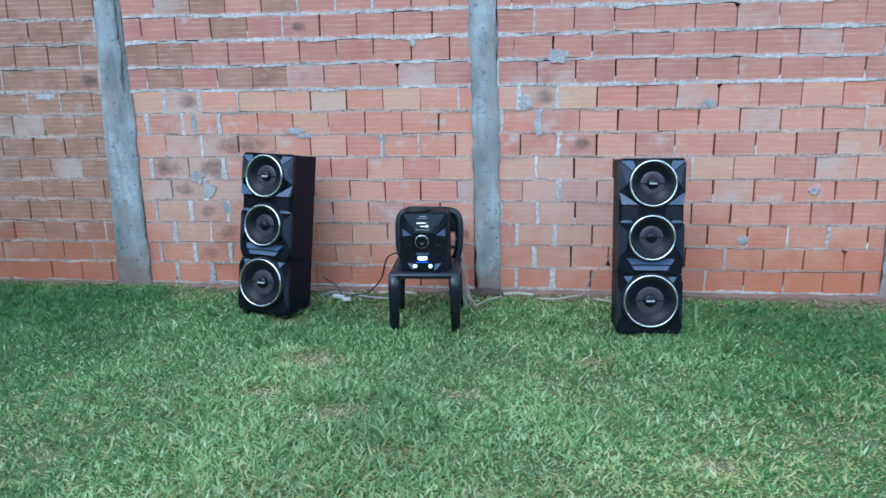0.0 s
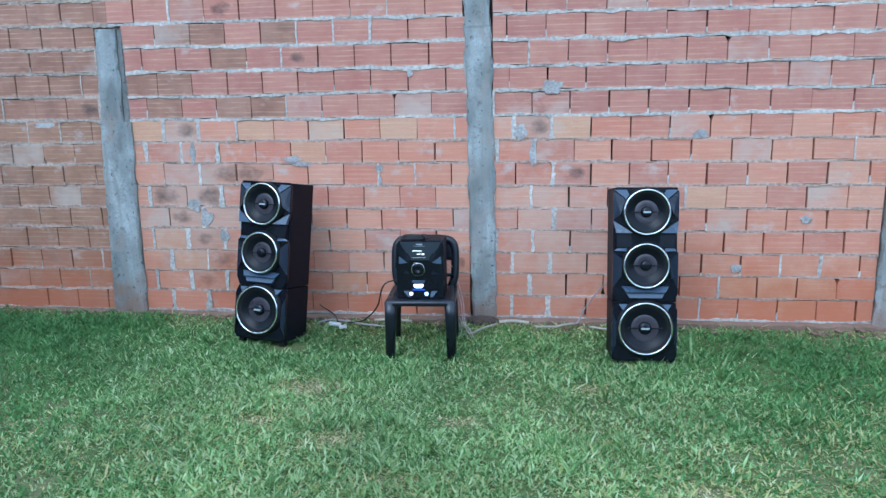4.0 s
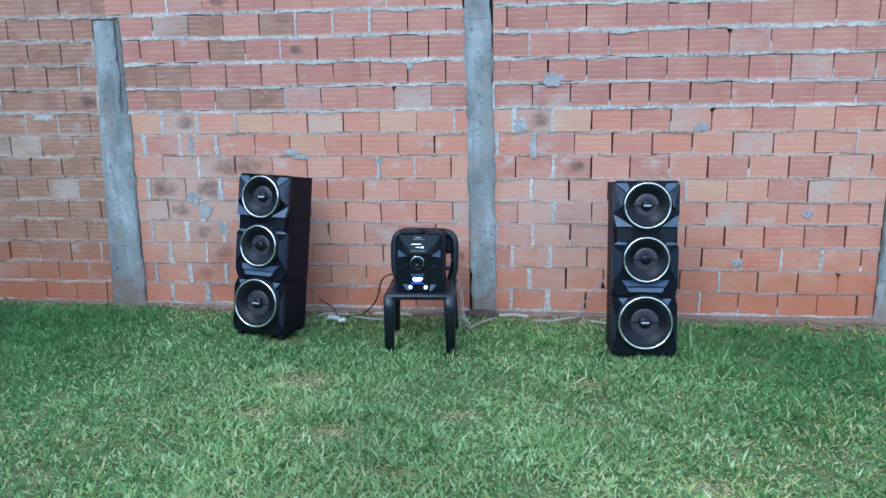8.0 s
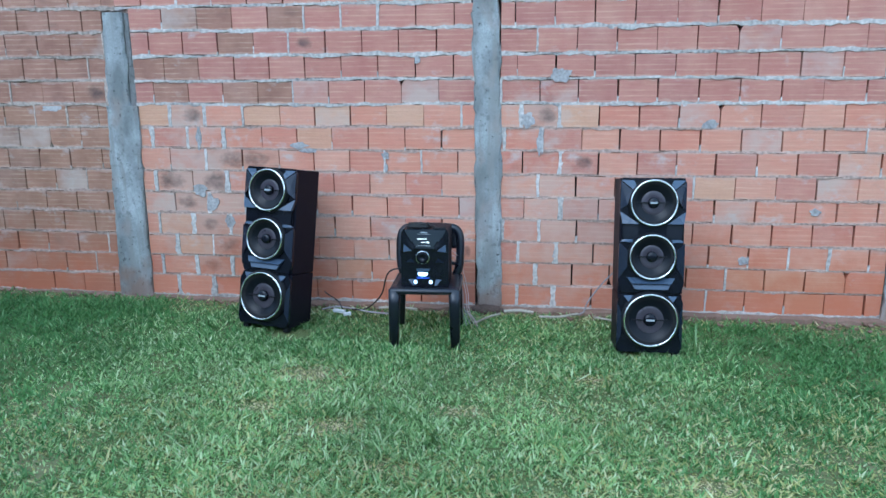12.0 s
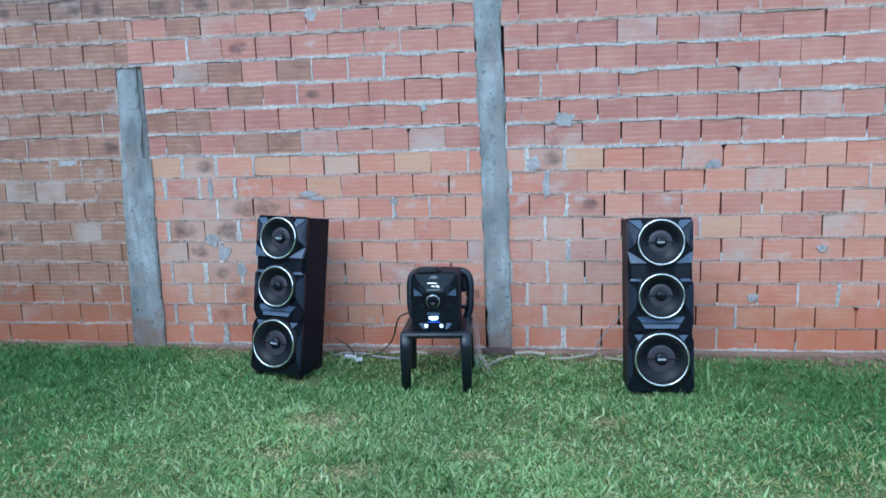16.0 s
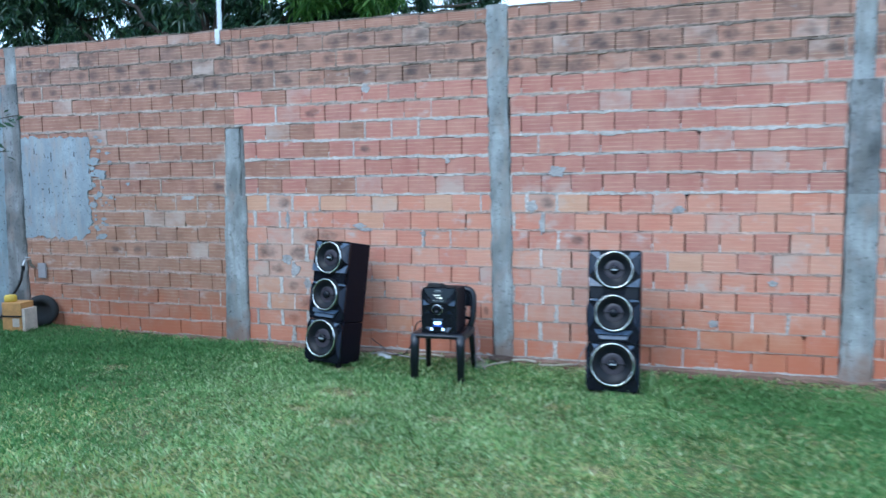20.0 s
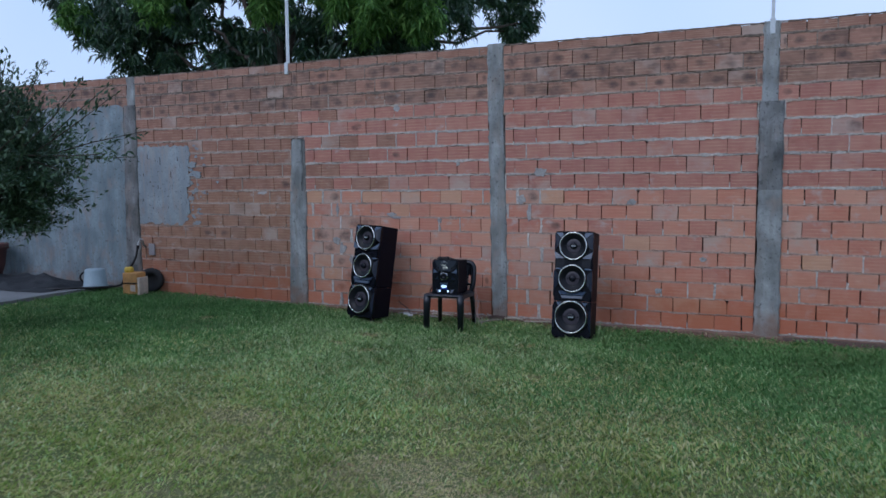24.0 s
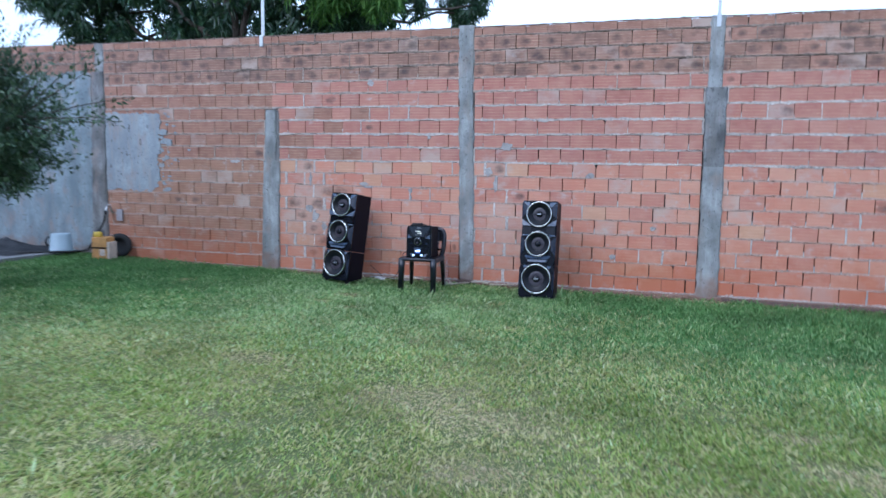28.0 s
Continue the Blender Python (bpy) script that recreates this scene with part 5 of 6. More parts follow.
def leaves(name, base, along, length, width, mat, parent, rng, fold=0.18, droop=0.25):
    """Many small pointed leaves in one mesh, each of two folded halves."""
    n = len(base)
    along = along / np.linalg.norm(along, axis=1, keepdims=True)
    up = rng.normal(size=(n, 3)) * 0.5 + np.array([0, 0, 1.0])
    side = np.cross(along, up)
    side /= np.linalg.norm(side, axis=1, keepdims=True) + 1e-9
    nrm = np.cross(side, along)
    L, W = length[:, None], width[:, None]
    mid = base + along * L * 0.45
    tip = base + along * L - np.array([0, 0, 1.0]) * L * droop
    v = np.stack([base, mid + side * W * 0.5 + nrm * W * fold, tip, mid - side * W * 0.5 + nrm * W * fold], axis=1).reshape(-1, 3)
    k = np.arange(n)[:, None] * 4
    f = np.concatenate([k + np.array([[0, 1, 2]]), k + np.array([[0, 2, 3]])], axis=1).reshape(-1)
    me = bpy.data.meshes.new(name)
    me.vertices.add(len(v))
    me.vertices.foreach_set("co", v.astype(np.float32).reshape(-1))
    me.loops.add(len(f))
    me.loops.foreach_set("vertex_index", f.astype(np.int32))
    me.polygons.add(len(f) // 3)
    me.polygons.foreach_set("loop_start", np.arange(0, len(f), 3, dtype=np.int32))
    me.update(calc_edges=True)
    me.validate()
    me.materials.append(mat)
    ob = new(name, me)
    if parent is not None:
        ob.parent = parent
    return ob


def limb_path(a, b, sag, rng, n=6):
    a, b = np.array(a, float), np.array(b, float)
    pts = []
    for i in range(n + 1):
        t = i / n
        p = a + (b - a) * t + np.array([0, 0, sag]) * math.sin(math.pi * t) + rng.normal(size=3) * 0.03 * np.linalg.norm(b - a) * math.sin(math.pi * t)
        pts.append(tuple(p))
    return pts


def tapered_tube(pts, r0, r1, segs=9):
    bm = bmesh.new()
    prev = None
    for i, p in enumerate(pts):
        d = (Vector(pts[min(i + 1, len(pts) - 1)]) - Vector(pts[max(i - 1, 0)])).normalized()
        u = d.orthogonal().normalized() if prev is None else (u - d * u.dot(d)).normalized()
        w = d.cross(u)
        r = r0 + (r1 - r0) * i / (len(pts) - 1)
        cur = [bm.verts.new(Vector(p) + (u * math.cos(k * math.tau / segs) + w * math.sin(k * math.tau / segs)) * r) for k in range(segs)]
        if prev:
            for k in range(segs):
                bm.faces.new((prev[k], prev[(k + 1) % segs], cur[(k + 1) % segs], cur[k]))
        prev = cur
    bm.faces.new(prev)
    return bm


def crown_of(name, lobes, clumps, size, mat, parent, rng, gaps=()):
    """Drooping tufts of long leaves over the skins of the lobes, with open gaps (x, z, radius) left between."""
    weight = np.array([q[3] ** 2 for q in lobes])
    pick = rng.choice(len(lobes), size=clumps, p=weight / weight.sum())
    d = rng.normal(size=(clumps, 3))
    d /= np.linalg.norm(d, axis=1, keepdims=True)
    c = np.array(lobes)[pick]
    cs = c[:, :3] + d * (c[:, 3] * rng.uniform(0.25, 1.08, clumps))[:, None]
    keep = np.ones(clumps, bool)
    for gx_, gz_, gr in gaps:
        keep &= (cs[:, 0] - gx_ + 0.45 * cs[:, 1]) ** 2 + (cs[:, 2] - gz_ - 0.10 * cs[:, 1]) ** 2 > (gr * rng.uniform(0.75, 1.1, clumps)) ** 2
    cs = cs[keep]
    per = 26
    base = np.repeat(cs, per, axis=0) + rng.normal(size=(len(cs) * per, 3)) * 0.055
    along = rng.normal(size=base.shape)
    along[:, 2] = along[:, 2] * 0.5 - 0.8
    L = rng.uniform(size[0], size[1], len(base))
    leaves(name, base, along, L, L * rng.uniform(0.18, 0.26, len(base)), mat, parent, rng, droop=0.3)


def mango(x, y, label):
    rng = np.random.default_rng(11)
    e = empty("tree", pose(x, y, 0))
    part("trunk", tapered_tube(limb_path((0, 0.3, -0.1), (0.2, 0.3, 3.0), 0, rng), 0.34, 0.24, 12), M_BARK, e, smooth=True)
    lobes = []
    for k in range(60):
        f = rng.uniform(-1, 1)
        top = 3.6 * math.sqrt(max(0.05, 1 - f * f)) + 0.5
        lobes.append((-0.15 + 3.8 * f, rng.uniform(-0.5, 1.6), 4.2 + rng.uniform(0.0, 1.0) * top, rng.uniform(0.55, 1.0)))
    for k in range(22):
        f = -1 + 2 * k / 21
        lobes.append((-0.12 + 3.65 * f + rng.uniform(-0.15, 0.15), rng.uniform(-0.3, 0.5), rng.uniform(3.3, 4.5), rng.uniform(0.45, 0.75)))
    # the crown hangs out further at one upper end, and a thin bough reaches back at the other
    lobes += [(-4.9, 0, 5.4, 0.65), (-5.4, 0, 5.7, 0.7), (-6.0, 0, 6.2, 0.6), (-4.4, 0, 5.0, 0.6), (-6.5, 0.2, 6.9, 0.7), (-5.5, 0.2, 6.8, 0.9)]
    bough = [(3.95, 3.9, 4.95, 0.38), (4.3, 3.9, 5.15, 0.32), (3.65, 3.9, 5.45, 0.42), (4.15, 3.9, 5.65, 0.45), (3.3, 3.8, 5.9, 0.45), (3.8, 3.9, 6.3, 0.6), (4.25, 4.0, 6.4, 0.45), (2.8, 3.6, 5.9, 0.5)]
    for k in range(14):
        lx, ly, lz, lr = lobes[3 * k] if k < 12 else bough[k - 12]
        part("limb", tapered_tube(limb_path((0.2, 0.3, 2.8), (lx, ly, lz), 0.4, rng, 8), 0.09, 0.018), M_BARK, e, smooth=True)
    gaps = ((0.45, 4.2, 0.30), (0.75, 4.45, 0.22), (-1.85, 4.0, 0.24), (-3.0, 3.75, 0.20), (-0.6, 4.9, 0.16), (1.7, 4.6, 0.17), (-2.6, 4.8, 0.15), (3.95, 4.2, 0.22))
    crown_of("crown", lobes, 3300, (0.12, 0.22), M_MANGO, e, rng, gaps)
    crown_of("bough", bough, 330, (0.10, 0.18), M_MANGO, e, rng)
    crown_of("young_foliage", [(2.9, -0.7, 4.6, 0.55), (3.5, -0.6, 4.9, 0.5), (2.2, -0.8, 4.9, 0.45), (3.7, -0.5, 4.4, 0.35), (0.6, -0.9, 4.9, 0.4), (-2.2, -0.8, 5.3, 0.5), (-4.7, -0.5, 5.2, 0.4)], 330, (0.13, 0.22), M_MANGO_YOUNG, e, rng)
    return tagged(e, label, "tree")


M_MANGO_YOUNG = leaf_material("mango_leaf_young", [(0.0, (0.06, 0.14, 0.035)), (0.6, (0.12, 0.25, 0.055)), (1.0, (0.20, 0.34, 0.08))], 0.4, 0.35)[0]
mango(-6.85, 5.1, "large dark green mango tree behind the wall")

# shrub at the lawn's paved end
rng = np.random.default_rng(5)
sh = empty("shrub", pose(-4.72, -2.85, 0.02))
stems = []
for k in range(8):
    a = k * math.tau / 8 + rng.uniform(-0.3, 0.3)
    end = (0.75 * math.cos(a) * rng.uniform(0.6, 1.1), 0.75 * math.sin(a) * rng.uniform(0.6, 1.1), rng.uniform(1.5, 2.0))
    path = limb_path((0.09 * math.cos(a) - 0.32, 0.09 * math.sin(a) - 0.15, -0.05), end, 0.1, rng, 7)
    part("stem", tapered_tube(path, 0.032, 0.010, 7), M_BARK, sh, smooth=True)
    stems.append(end)
twig_bm = bmesh.new()
for k in range(48):
    a, r = rng.uniform(0, math.tau), rng.uniform(0.05, 0.35)
    p0 = Vector((r * 0.5 * math.cos(a) - 0.32, r * 0.5 * math.sin(a) - 0.15, -0.02))
    p1 = Vector((r * 1.6 * math.cos(a) - 0.22, r * 1.6 * math.sin(a) - 0.1, rng.uniform(0.5, 1.2)))
    lowv = [twig_bm.verts.new(p0 + Vector((0.006 * math.cos(q), 0.006 * math.sin(q), 0))) for q in (0, 2.1, 4.2)]
    topv = [twig_bm.verts.new(p1 + Vector((0.003 * math.cos(q), 0.003 * math.sin(q), 0))) for q in (0, 2.1, 4.2)]
    for q in range(3):
        twig_bm.faces.new((lowv[q], lowv[(q + 1) % 3], topv[(q + 1) % 3], topv[q]))
pts, dirs = [], []
for k in range(700):
    s = stems[rng.integers(len(stems))]
    a, h = rng.uniform(0, math.tau), rng.uniform(-0.9, 1)
    c = math.sqrt(1 - h * h) ** 0.7
    out = np.array((1.42 * c * math.cos(a), 1.35 * c * math.sin(a), 1.66 + 0.86 * h))
    lump = 0.82 + 0.42 * noise.noise(Vector((2.2 * math.cos(a), 2.2 * math.sin(a), 2.6 * h)))
    out[:2] *= rng.uniform(0.35, 1.08) * lump
    out[2] += rng.uniform(-0.1, 0.12)
    st = np.array(s) * rng.uniform(0.65, 1.0)
    p0 = st + (out - st) * rng.uniform(0.2, 0.45)
    for j in range(80):
        t = rng.uniform(0.15, 1.0)
        pts.append(p0 + (out - p0) * t + rng.normal(size=3) * 0.035)
        d = (out - p0) / (np.linalg.norm(out - p0) + 1e-6) + rng.normal(size=3) * 0.7 + np.array((0, 0, 0.35))
        dirs.append(d)
    if k % 4 == 0:
        prev = None
        for t in (0, 0.5, 1.0):
            c = Vector(p0 + (out - p0) * t)
            cur = [twig_bm.verts.new(c + Vector((0.006 * math.cos(q), 0.006 * math.sin(q), 0)) * (1.2 - t)) for q in (0, 2.1, 4.2)]
            if prev:
                for q in range(3):
                    twig_bm.faces.new((prev[q], prev[(q + 1) % 3], cur[(q + 1) % 3], cur[q]))
            prev = cur
part("brushwood", twig_bm, M_BARK, sh)
pts, dirs = np.array(pts), np.array(dirs)
L = rng.uniform(0.045, 0.078, len(pts))
leaves("crown", pts, dirs, L, L * rng.uniform(0.3, 0.45, len(pts)), M_SHRUB, sh, rng, droop=0.05)
# loose shoots reaching out of the crown
pts, dirs = [], []
for tipx, tipy, tipz in ((1.55, 0.9, 2.0), (1.3, 1.0, 1.75), (0.3, 0.2, 2.68), (0.9, 0.3, 2.62), (-0.3, -0.2, 2.68), (1.25, 0.4, 2.45), (0.6, -0.5, 2.66), (1.5, 0.2, 1.5), (1.62, -0.3, 2.2), (1.5, 0.6, 2.35), (0.1, 0.6, 2.72), (1.05, -0.2, 2.62), (1.65, 0.3, 1.75), (-0.6, 0.5, 2.66), (1.35, -0.6, 1.45), (1.1, 0.9, 2.5), (0.5, 0.6, 2.74)):
    a = np.array((tipx * 0.45, tipy * 0.45, 1.75))
    tip = np.array((tipx, tipy, tipz))
    for j in range(70):
        t = rng.uniform(0, 1)
        pts.append(a + (tip - a) * t + rng.normal(size=3) * 0.03)
        dirs.append(tip - a + rng.normal(size=3) * 0.6)
    part("shoot", tapered_tube([tuple(a), tuple((a + tip) / 2 + rng.normal(size=3) * 0.03), tuple(tip)], 0.008, 0.003, 5), M_BARK, sh)
pts, dirs = np.array(pts), np.array(dirs)
L = rng.uniform(0.05, 0.09, len(pts))
leaves("shoot_leaves", pts, dirs, L, L * 0.36, M_SHRUB, sh, rng, droop=0.05)
tagged(sh, "dark green many-stemmed shrub with fine leaves", "shrub")

# ---- grass ----
BARE = [(-0.99, -1.28, 0.14), (0.57, -1.21, 0.10), (0.96, -2.25, 0.09), (-0.68, -1.90, 0.12), (-1.12, -1.72, 0.10), (-0.35, -2.25, 0.09), (-0.11, -1.66, 0.08), (-0.54, -3.9, 0.22), (0.88, -4.35, 0.34), (1.40, -4.62, 0.36), (1.55, -5.3, 0.25), (-0.18, -5.5, 0.13), (2.72, -5.35, 0.26), (2.45, -5.42, 0.18), (3.2, -4.75, 0.22), (2.98, -4.3, 0.10), (-3.1, -1.25, 0.12)]


def patchy(x, y, size, seed):
    """Smooth random values between 0 and 1, with spots of that size."""
    table = np.random.default_rng(seed).uniform(0, 1, (256, 256))
    u, v = x / size + 1000, y / size + 1000
    i, j = np.floor(u).astype(int), np.floor(v).astype(int)
    f, g = u - i, v - j
    f, g = f * f * (3 - 2 * f), g * g * (3 - 2 * g)
    at = lambda a, b: table[(i + a) % 256, (j + b) % 256]
    return (at(0, 0) * (1 - f) + at(1, 0) * f) * (1 - g) + (at(0, 1) * (1 - f) + at(1, 1) * f) * g


def lawn_blades():
    rng = np.random.default_rng(8)
    n = 1500000
    x, y = rng.uniform(-6.2, 6.6, n), rng.uniform(-6.8, -0.03, n)
    keep = rng.uniform(0, 1, n) < np.where(y > -3.4, 1.0, 0.70) * np.clip((y + 7.0) / 1.6, 0, 1) * np.clip((6.6 - x) / 1.2, 0, 1)
    # the rest of the plot is sown thinner with broader blades
    q = 600000
    ox, oy = rng.uniform(-6.2, 13.0, q), rng.uniform(-14.0, -0.03, q)
    far = np.maximum(np.clip((-5.4 - oy) / 1.6, 0, 1), np.clip((ox - 5.4) / 1.2, 0, 1)) > rng.uniform(0, 1, q)
    cx, cy = np.concatenate([x[keep], ox[far]]), np.concatenate([y[keep], oy[far]])
    broad = np.concatenate([np.zeros(int(keep.sum())), np.ones(int(far.sum()))]) > 0.5
    keep = (cx > -5.76) & (cy < -0.05)
    cx, cy, broad = cx[keep], cy[keep], broad[keep]
    # tufts: blades gather round points
    clump = 0.55 * patchy(cx, cy, 0.11, 1) + 0.45 * patchy(cx, cy, 0.05, 2)
    dens = np.clip(0.5 + 1.2 * (clump - 0.5) + 0.55 * (patchy(cx, cy, 0.5, 3) - 0.5), 0, 1)
    bare = np.zeros(len(cx))
    for bx, by, br in BARE:
        s = ((cx - bx) / (br * 1.25)) ** 2 + ((cy - by) / (br * 0.8)) ** 2
        s *= 1 + 0.5 * np.sin(cx * 31 + 3 * np.sin(cy * 23)) * np.sin(cy * 37 + 2 * np.sin(cx * 29))
        bare = np.maximum(bare, np.exp(-s * s))
    bare = np.maximum(bare, np.exp(-((cy + 0.03) / (0.24 + 0.08 * np.sin(cx * 5.3) * np.sin(cx * 2.1 + 1))) ** 2) * 0.82)
    for tx, ty in ((-1.3, -0.68), (0.93, -0.62)):
        bare = np.maximum(bare, ((abs(cx - tx) < 0.13) & (abs(cy - ty) < 0.10)) * 1.0)
    ok = rng.uniform(0, 1, len(cx)) < (0.36 + 0.60 * dens) * (1 - 0.94 * bare)
    cx, cy, dens, broad, bare = cx[ok], cy[ok], dens[ok], broad[ok], bare[ok]
    dry = 0.17 + 0.46 * np.clip((-1.5 - cy) / 2.4, 0, 1) + 0.18 * np.sin(cx * 1.7 + 2 * np.sin(cy * 1.3)) * np.sin(cy * 2.2 + np.sin(cx * 2.4)) + 0.4 * bare - 0.12 * np.clip((cy + 1.5) / 0.8, 0, 1) - 0.18 * np.clip((np.abs(cx - 0.2) - 1.5) / 1.5, 0, 1)
    # dead blades lie flat in the bare spots
    ex, ey = [], []
    for bx, by, br in BARE:
        q = int(32000 * br * br)
        ex.append(bx + rng.normal(size=q) * br * 0.85)
        ey.append(by + rng.normal(size=q) * br * 0.55)
    q = 11000
    ex.append(rng.uniform(-5.0, 6.0, q))
    ey.append(-0.07 - np.abs(rng.normal(size=q)) * 0.13)
    ex, ey = np.concatenate(ex), np.concatenate(ey)
    dead = np.concatenate([np.zeros(len(cx)), np.ones(len(ex))]) > 0.5
    straw = np.concatenate([rng.uniform(0, 1, len(cx)) < dry, np.ones(len(ex)) > 0.5])
    broad = np.concatenate([broad, np.zeros(len(ex)) > 0.5])
    cx, cy, dens = np.concatenate([cx, ex]), np.concatenate([cy, ey]), np.concatenate([dens, np.full(len(ex), 0.4)])
    m = len(cx)
    gz = -0.032 + 0.097 * np.clip((-1.0 - cx) / 5.5, 0, 1) ** 1.1
    ang = rng.uniform(0, math.tau, m) + 1.2 * np.sin(cx * 3.1) * np.sin(cy * 2.7)
    L = np.clip(rng.gamma(6.0, 0.0062, m) * (0.55 + 0.85 * dens), 0.014, 0.11)
    W = rng.uniform(0.0030, 0.0066, m)
    L, W = np.where(broad, L * 1.35, L), np.where(broad, W * 2.0, W)
    tilt = np.where(dead, rng.uniform(1.3, 1.5, m), np.where(straw, rng.uniform(0.8, 1.45, m), rng.uniform(0.35, 1.38, m)))
    d = np.stack([np.cos(ang) * np.sin(tilt), np.sin(ang) * np.sin(tilt), np.cos(tilt)], axis=1)
    flat = np.stack([np.cos(ang), np.sin(ang), np.zeros(m)], axis=1)
    turn = rng.uniform(-0.9, 0.9, m)
    side = np.stack([-np.sin(ang + turn), np.cos(ang + turn), np.zeros(m)], axis=1)
    base = np.stack([cx, cy, gz - 0.004], axis=1)
    mid = base + d * (L * 0.42)[:, None]
    tip = mid + (d * 0.85 + flat * 0.18 - np.array([0, 0, 0.08])) * (L * 0.58)[:, None]
    tip[:, 2] = np.maximum(tip[:, 2], gz + 0.003)
    s = side * W[:, None]
    # two triangles a blade, folded along its length
    v = np.stack([base, mid + s, tip, mid - s], axis=1).reshape(-1, 3)
    k = np.arange(m)[:, None] * 4
    f = np.concatenate([k + np.array([[0, 1, 2]]), k + np.array([[0, 2, 3]])], axis=1).reshape(-1)
    me = bpy.data.meshes.new("grass")
    me.vertices.add(len(v))
    me.vertices.foreach_set("co", v.astype(np.float32).reshape(-1))
    me.loops.add(len(f))
    me.loops.foreach_set("vertex_index", f.astype(np.int32))
    me.polygons.add(len(f) // 3)
    me.polygons.foreach_set("loop_start", np.arange(0, len(f), 3, dtype=np.int32))
    me.update(calc_edges=True)
    kind = np.where(dead & (rng.uniform(0, 1, m) < 0.6), 2, straw.astype(np.int32))
    # darker green by the wall and sides; shade and lens falloff painted in
    darker = np.clip(np.maximum((cx - 0.7 + 0.3 * np.sin(cy * 1.9)) / 0.9, (-1.6 - cx + 0.4 * np.sin(cy * 1.9)) / 1.3), 0, 0.85) * np.clip((cy + 5.0) / 2.4, 0.35, 1) + 0.55 * np.clip((cy + 1.4) / 0.8, 0, 1) + 0.35 * (patchy(cx, cy, 0.10, 5) - 0.5) + 0.25 * (patchy(cx, cy, 0.6, 6) - 0.5)
    kind = np.where((kind == 0) & (rng.uniform(0, 1, m) < darker), 3, kind)
    olive = np.clip((-2.8 - cy + 0.5 * (patchy(cx, cy, 0.7, 9) - 0.5)) / 1.9, 0, 0.85) * np.clip((cx + 2.6) / 1.5, 0.15, 1)
    kind = np.where(((kind == 0) | (kind == 3)) & (rng.uniform(0, 1, m) < olive), 4, kind)
    me.polygons.foreach_set("material_index", np.repeat(kind, 2).astype(np.int32))
    return me


M_GRASS = leaf_material("grass_blade", [(0.0, (0.085, 0.165, 0.05)), (0.28, (0.225, 0.375, 0.128)), (0.62, (0.385, 0.54, 0.215)), (0.86, (0.53, 0.66, 0.325)), (1.0, (0.72, 0.78, 0.49))], 0.40, 0.46)[0]
grass_me = lawn_blades()
grass_me.materials.append(M_GRASS)
grass_me.materials.append(leaf_material("dry_grass_blade", [(0.0, (0.36, 0.37, 0.12)), (0.5, (0.50, 0.48, 0.19)), (1.0, (0.64, 0.57, 0.33))], 0.7, 0.35)[0])
grass_me.materials.append(leaf_material("dead_grass_blade", [(0.0, (0.38, 0.25, 0.14)), (0.5, (0.53, 0.39, 0.235)), (1.0, (0.67, 0.54, 0.36))], 0.8, 0.25)[0])
grass_me.materials.append(leaf_material("darker_grass_blade", [(0.0, (0.07, 0.16, 0.045)), (0.4, (0.125, 0.265, 0.078)), (0.8, (0.19, 0.35, 0.12)), (1.0, (0.30, 0.45, 0.20))], 0.42, 0.42)[0])
grass_me.materials.append(leaf_material("olive_grass_blade", [(0.0, (0.19, 0.27, 0.055)), (0.3, (0.26, 0.36, 0.08)), (0.7, (0.37, 0.475, 0.125)), (1.0, (0.50, 0.585, 0.21))], 0.42, 0.42)[0])
tagged(new("grass", grass_me), "short uneven green lawn with dry patches", "grass", kind="stuff")

rnd = random.Random(77)
bm = bmesh.new()
for k in range(260):
    cx, cy, cr = rnd.uniform(-4.6, 5.6), -0.06 - abs(rnd.gauss(0, 0.07)), rnd.uniform(0.006, 0.019)
    made = bmesh.ops.create_icosphere(bm, subdivisions=1, radius=cr)["verts"]
    for v in made:
        v.co = (cx + v.co.x * rnd.uniform(0.7, 1.5), cy + v.co.y * rnd.uniform(0.7, 1.2), ground_z(cx, cy) + 0.012 + v.co.z * rnd.uniform(0.5, 0.9))
tagged(part("rubble", bm, M_FOOTING), "crumbs of mortar and clay fallen along the wall foot", "rubble", kind="stuff")

M_STRAW = material("dry_stalk", (0.40, 0.35, 0.28), 0.8, var=0.3)
M_WEED = material("weed_leaf", (0.16, 0.26, 0.08), 0.5, var=0.3)


def stick(points, r, label):
    tagged(part("dry_stick", sweep(points, r, segs=6, flat=0.6), M_STRAW, smooth=True), label, "stick", "dry sticks along the wall")


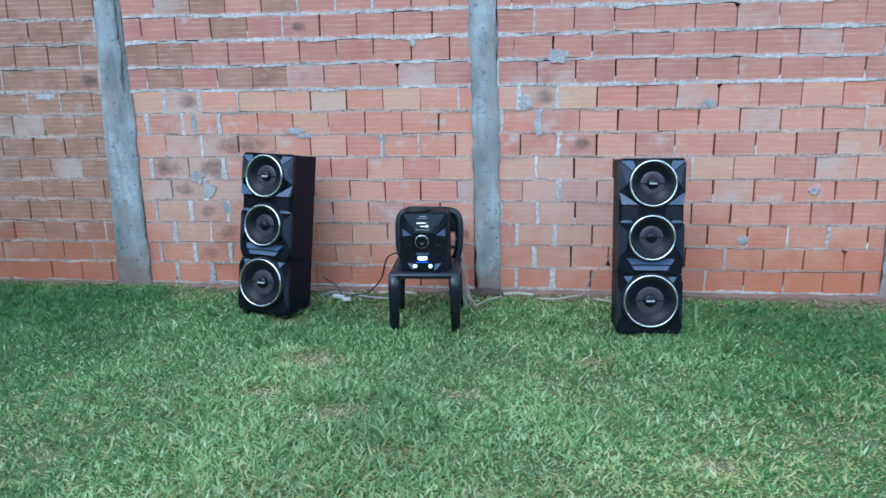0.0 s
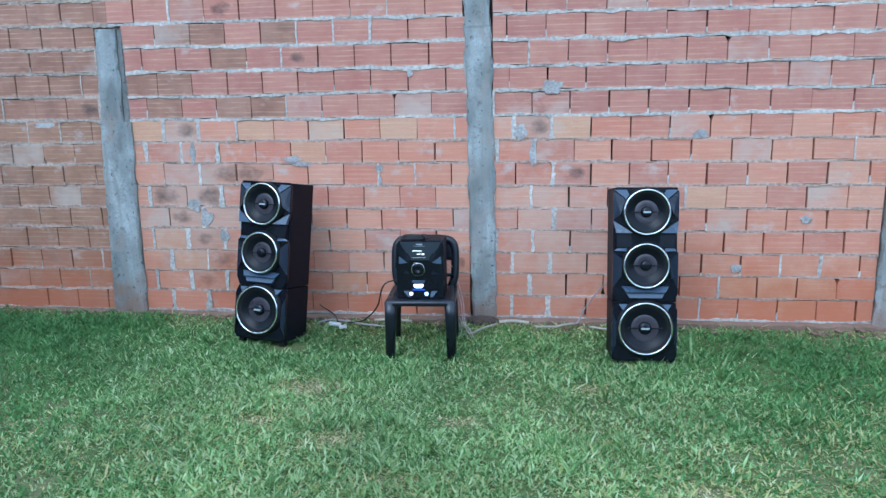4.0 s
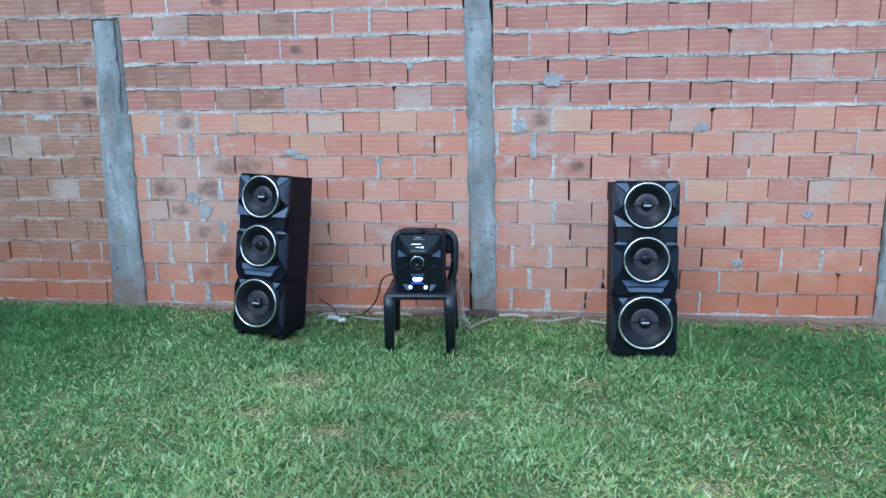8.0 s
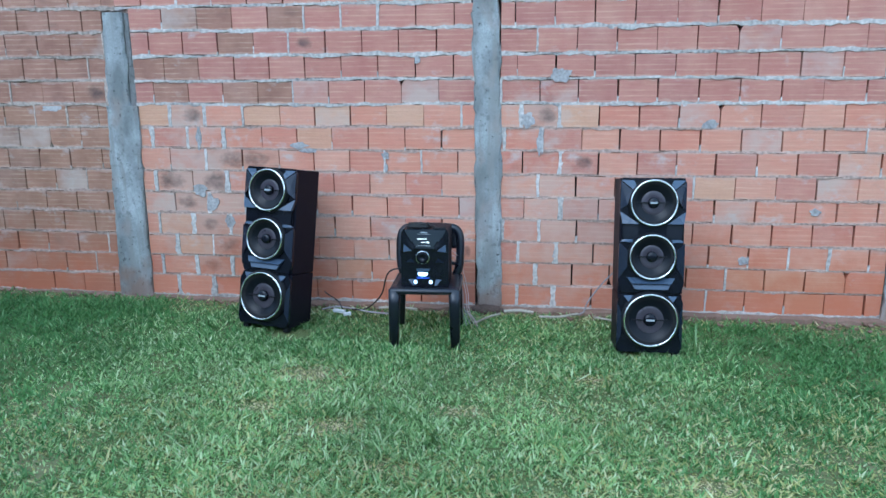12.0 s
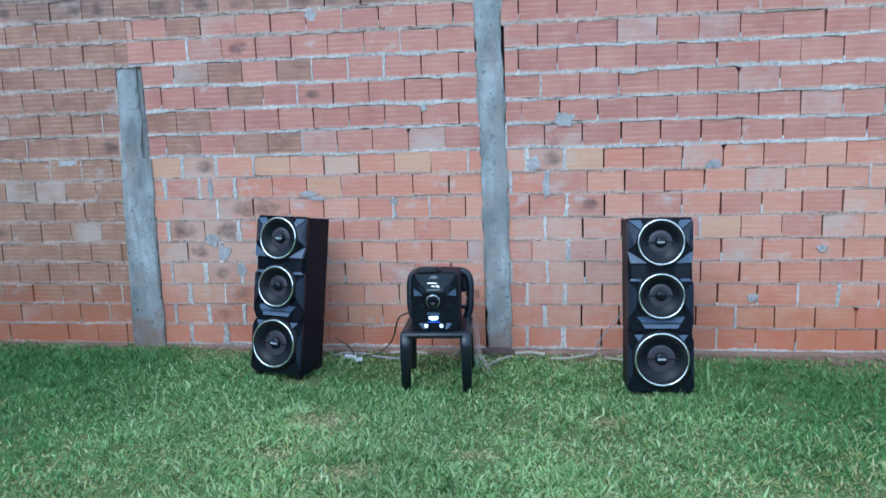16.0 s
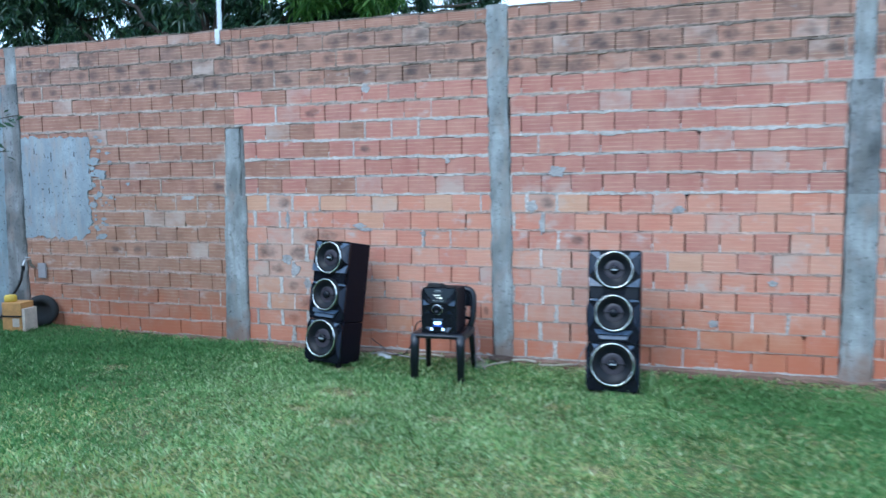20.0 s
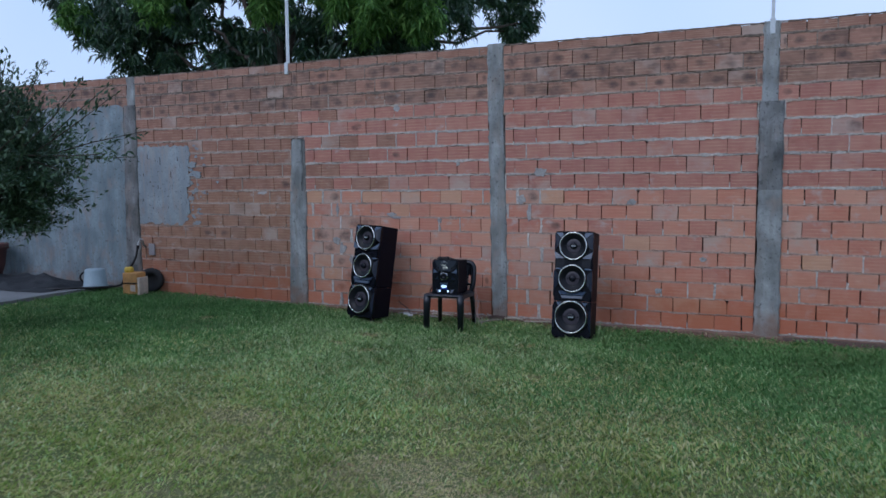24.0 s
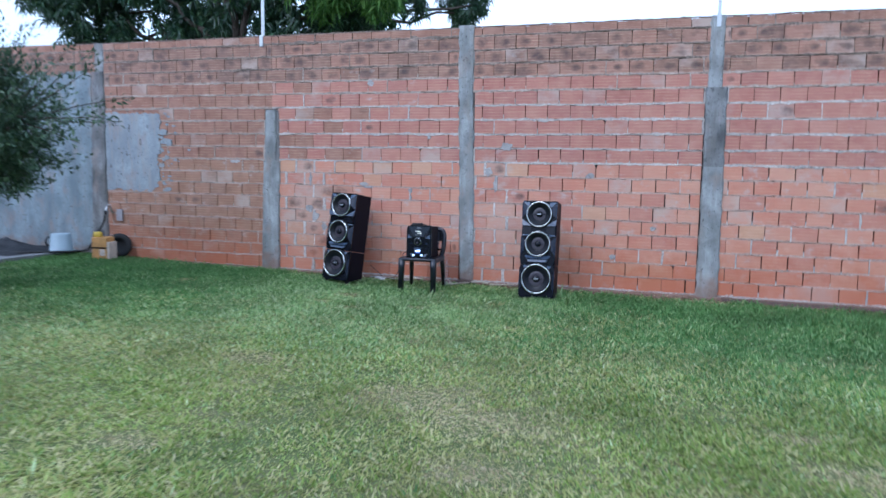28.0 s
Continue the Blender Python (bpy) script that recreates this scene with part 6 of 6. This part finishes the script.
stick([(0.0, -0.20, 0.012), (-0.08, -0.30, 0.016), (-0.16, -0.42, 0.010)], 0.008, "pale dry stick lying on the grass")
stick([(0.02, -0.17, 0.02), (0.12, -0.16, 0.026), (0.22, -0.17, 0.018)], 0.011, "thick pale dry stick by the wall foot")
stick([(0.26, -0.24, 0.014), (0.38, -0.25, 0.02), (0.47, -0.19, 0.018), (0.52, -0.15, 0.014)], 0.008, "bent pale dry stick by the wall foot")
stick([(0.62, -0.20, 0.010), (0.75, -0.27, 0.012), (0.84, -0.34, 0.010)], 0.007, "thin dry stick by the wall foot")
stick([(-0.85, -0.16, 0.012), (-0.72, -0.15, 0.018), (-0.58, -0.17, 0.012)], 0.009, "pale dry stick by the wall foot")
stick([(-0.24, -0.22, 0.03), (-0.17, -0.33, 0.014), (-0.13, -0.50, 0.008)], 0.006, "thin pale stick beside the chair")


def weed(x, y, seed, n, size):
    rng = random.Random(seed)
    e = empty("weed", pose(x, y, -0.02))
    for k in range(n):
        a, l = rng.uniform(0, math.tau), size * rng.uniform(0.6, 1.1)
        lean = rng.uniform(0.15, 0.7)
        bm = bmesh.new()
        prev = None
        for i in range(5):
            t = i / 4
            c = Vector((math.cos(a) * l * lean * t ** 1.5, math.sin(a) * l * lean * t ** 1.5, l * t * (1 - 0.3 * lean * t)))
            w = 0.008 * (1 - t) ** 0.6 + 0.0006
            s = Vector((-math.sin(a) * w, math.cos(a) * w, 0))
            cur = (bm.verts.new(c - s), bm.verts.new(c + Vector((0, 0, -w * 0.3))), bm.verts.new(c + s))
            if prev:
                bm.faces.new((prev[0], prev[1], cur[1], cur[0]))
                bm.faces.new((prev[1], prev[2], cur[2], cur[1]))
            prev = cur
        part("blade", bm, M_WEED, e, smooth=True)
    return tagged(e, "taller grass weed standing out of the lawn", "weed", "weeds in the lawn")


weed(1.27, -1.03, 1, 7, 0.17)
weed(0.62, -1.36, 2, 9, 0.11)
weed(1.16, -0.80, 3, 4, 0.20)
weed(-2.2, -1.1, 4, 7, 0.10)
weed(1.95, -1.5, 5, 7, 0.10)
weed(-0.2, -2.0, 6, 6, 0.09)
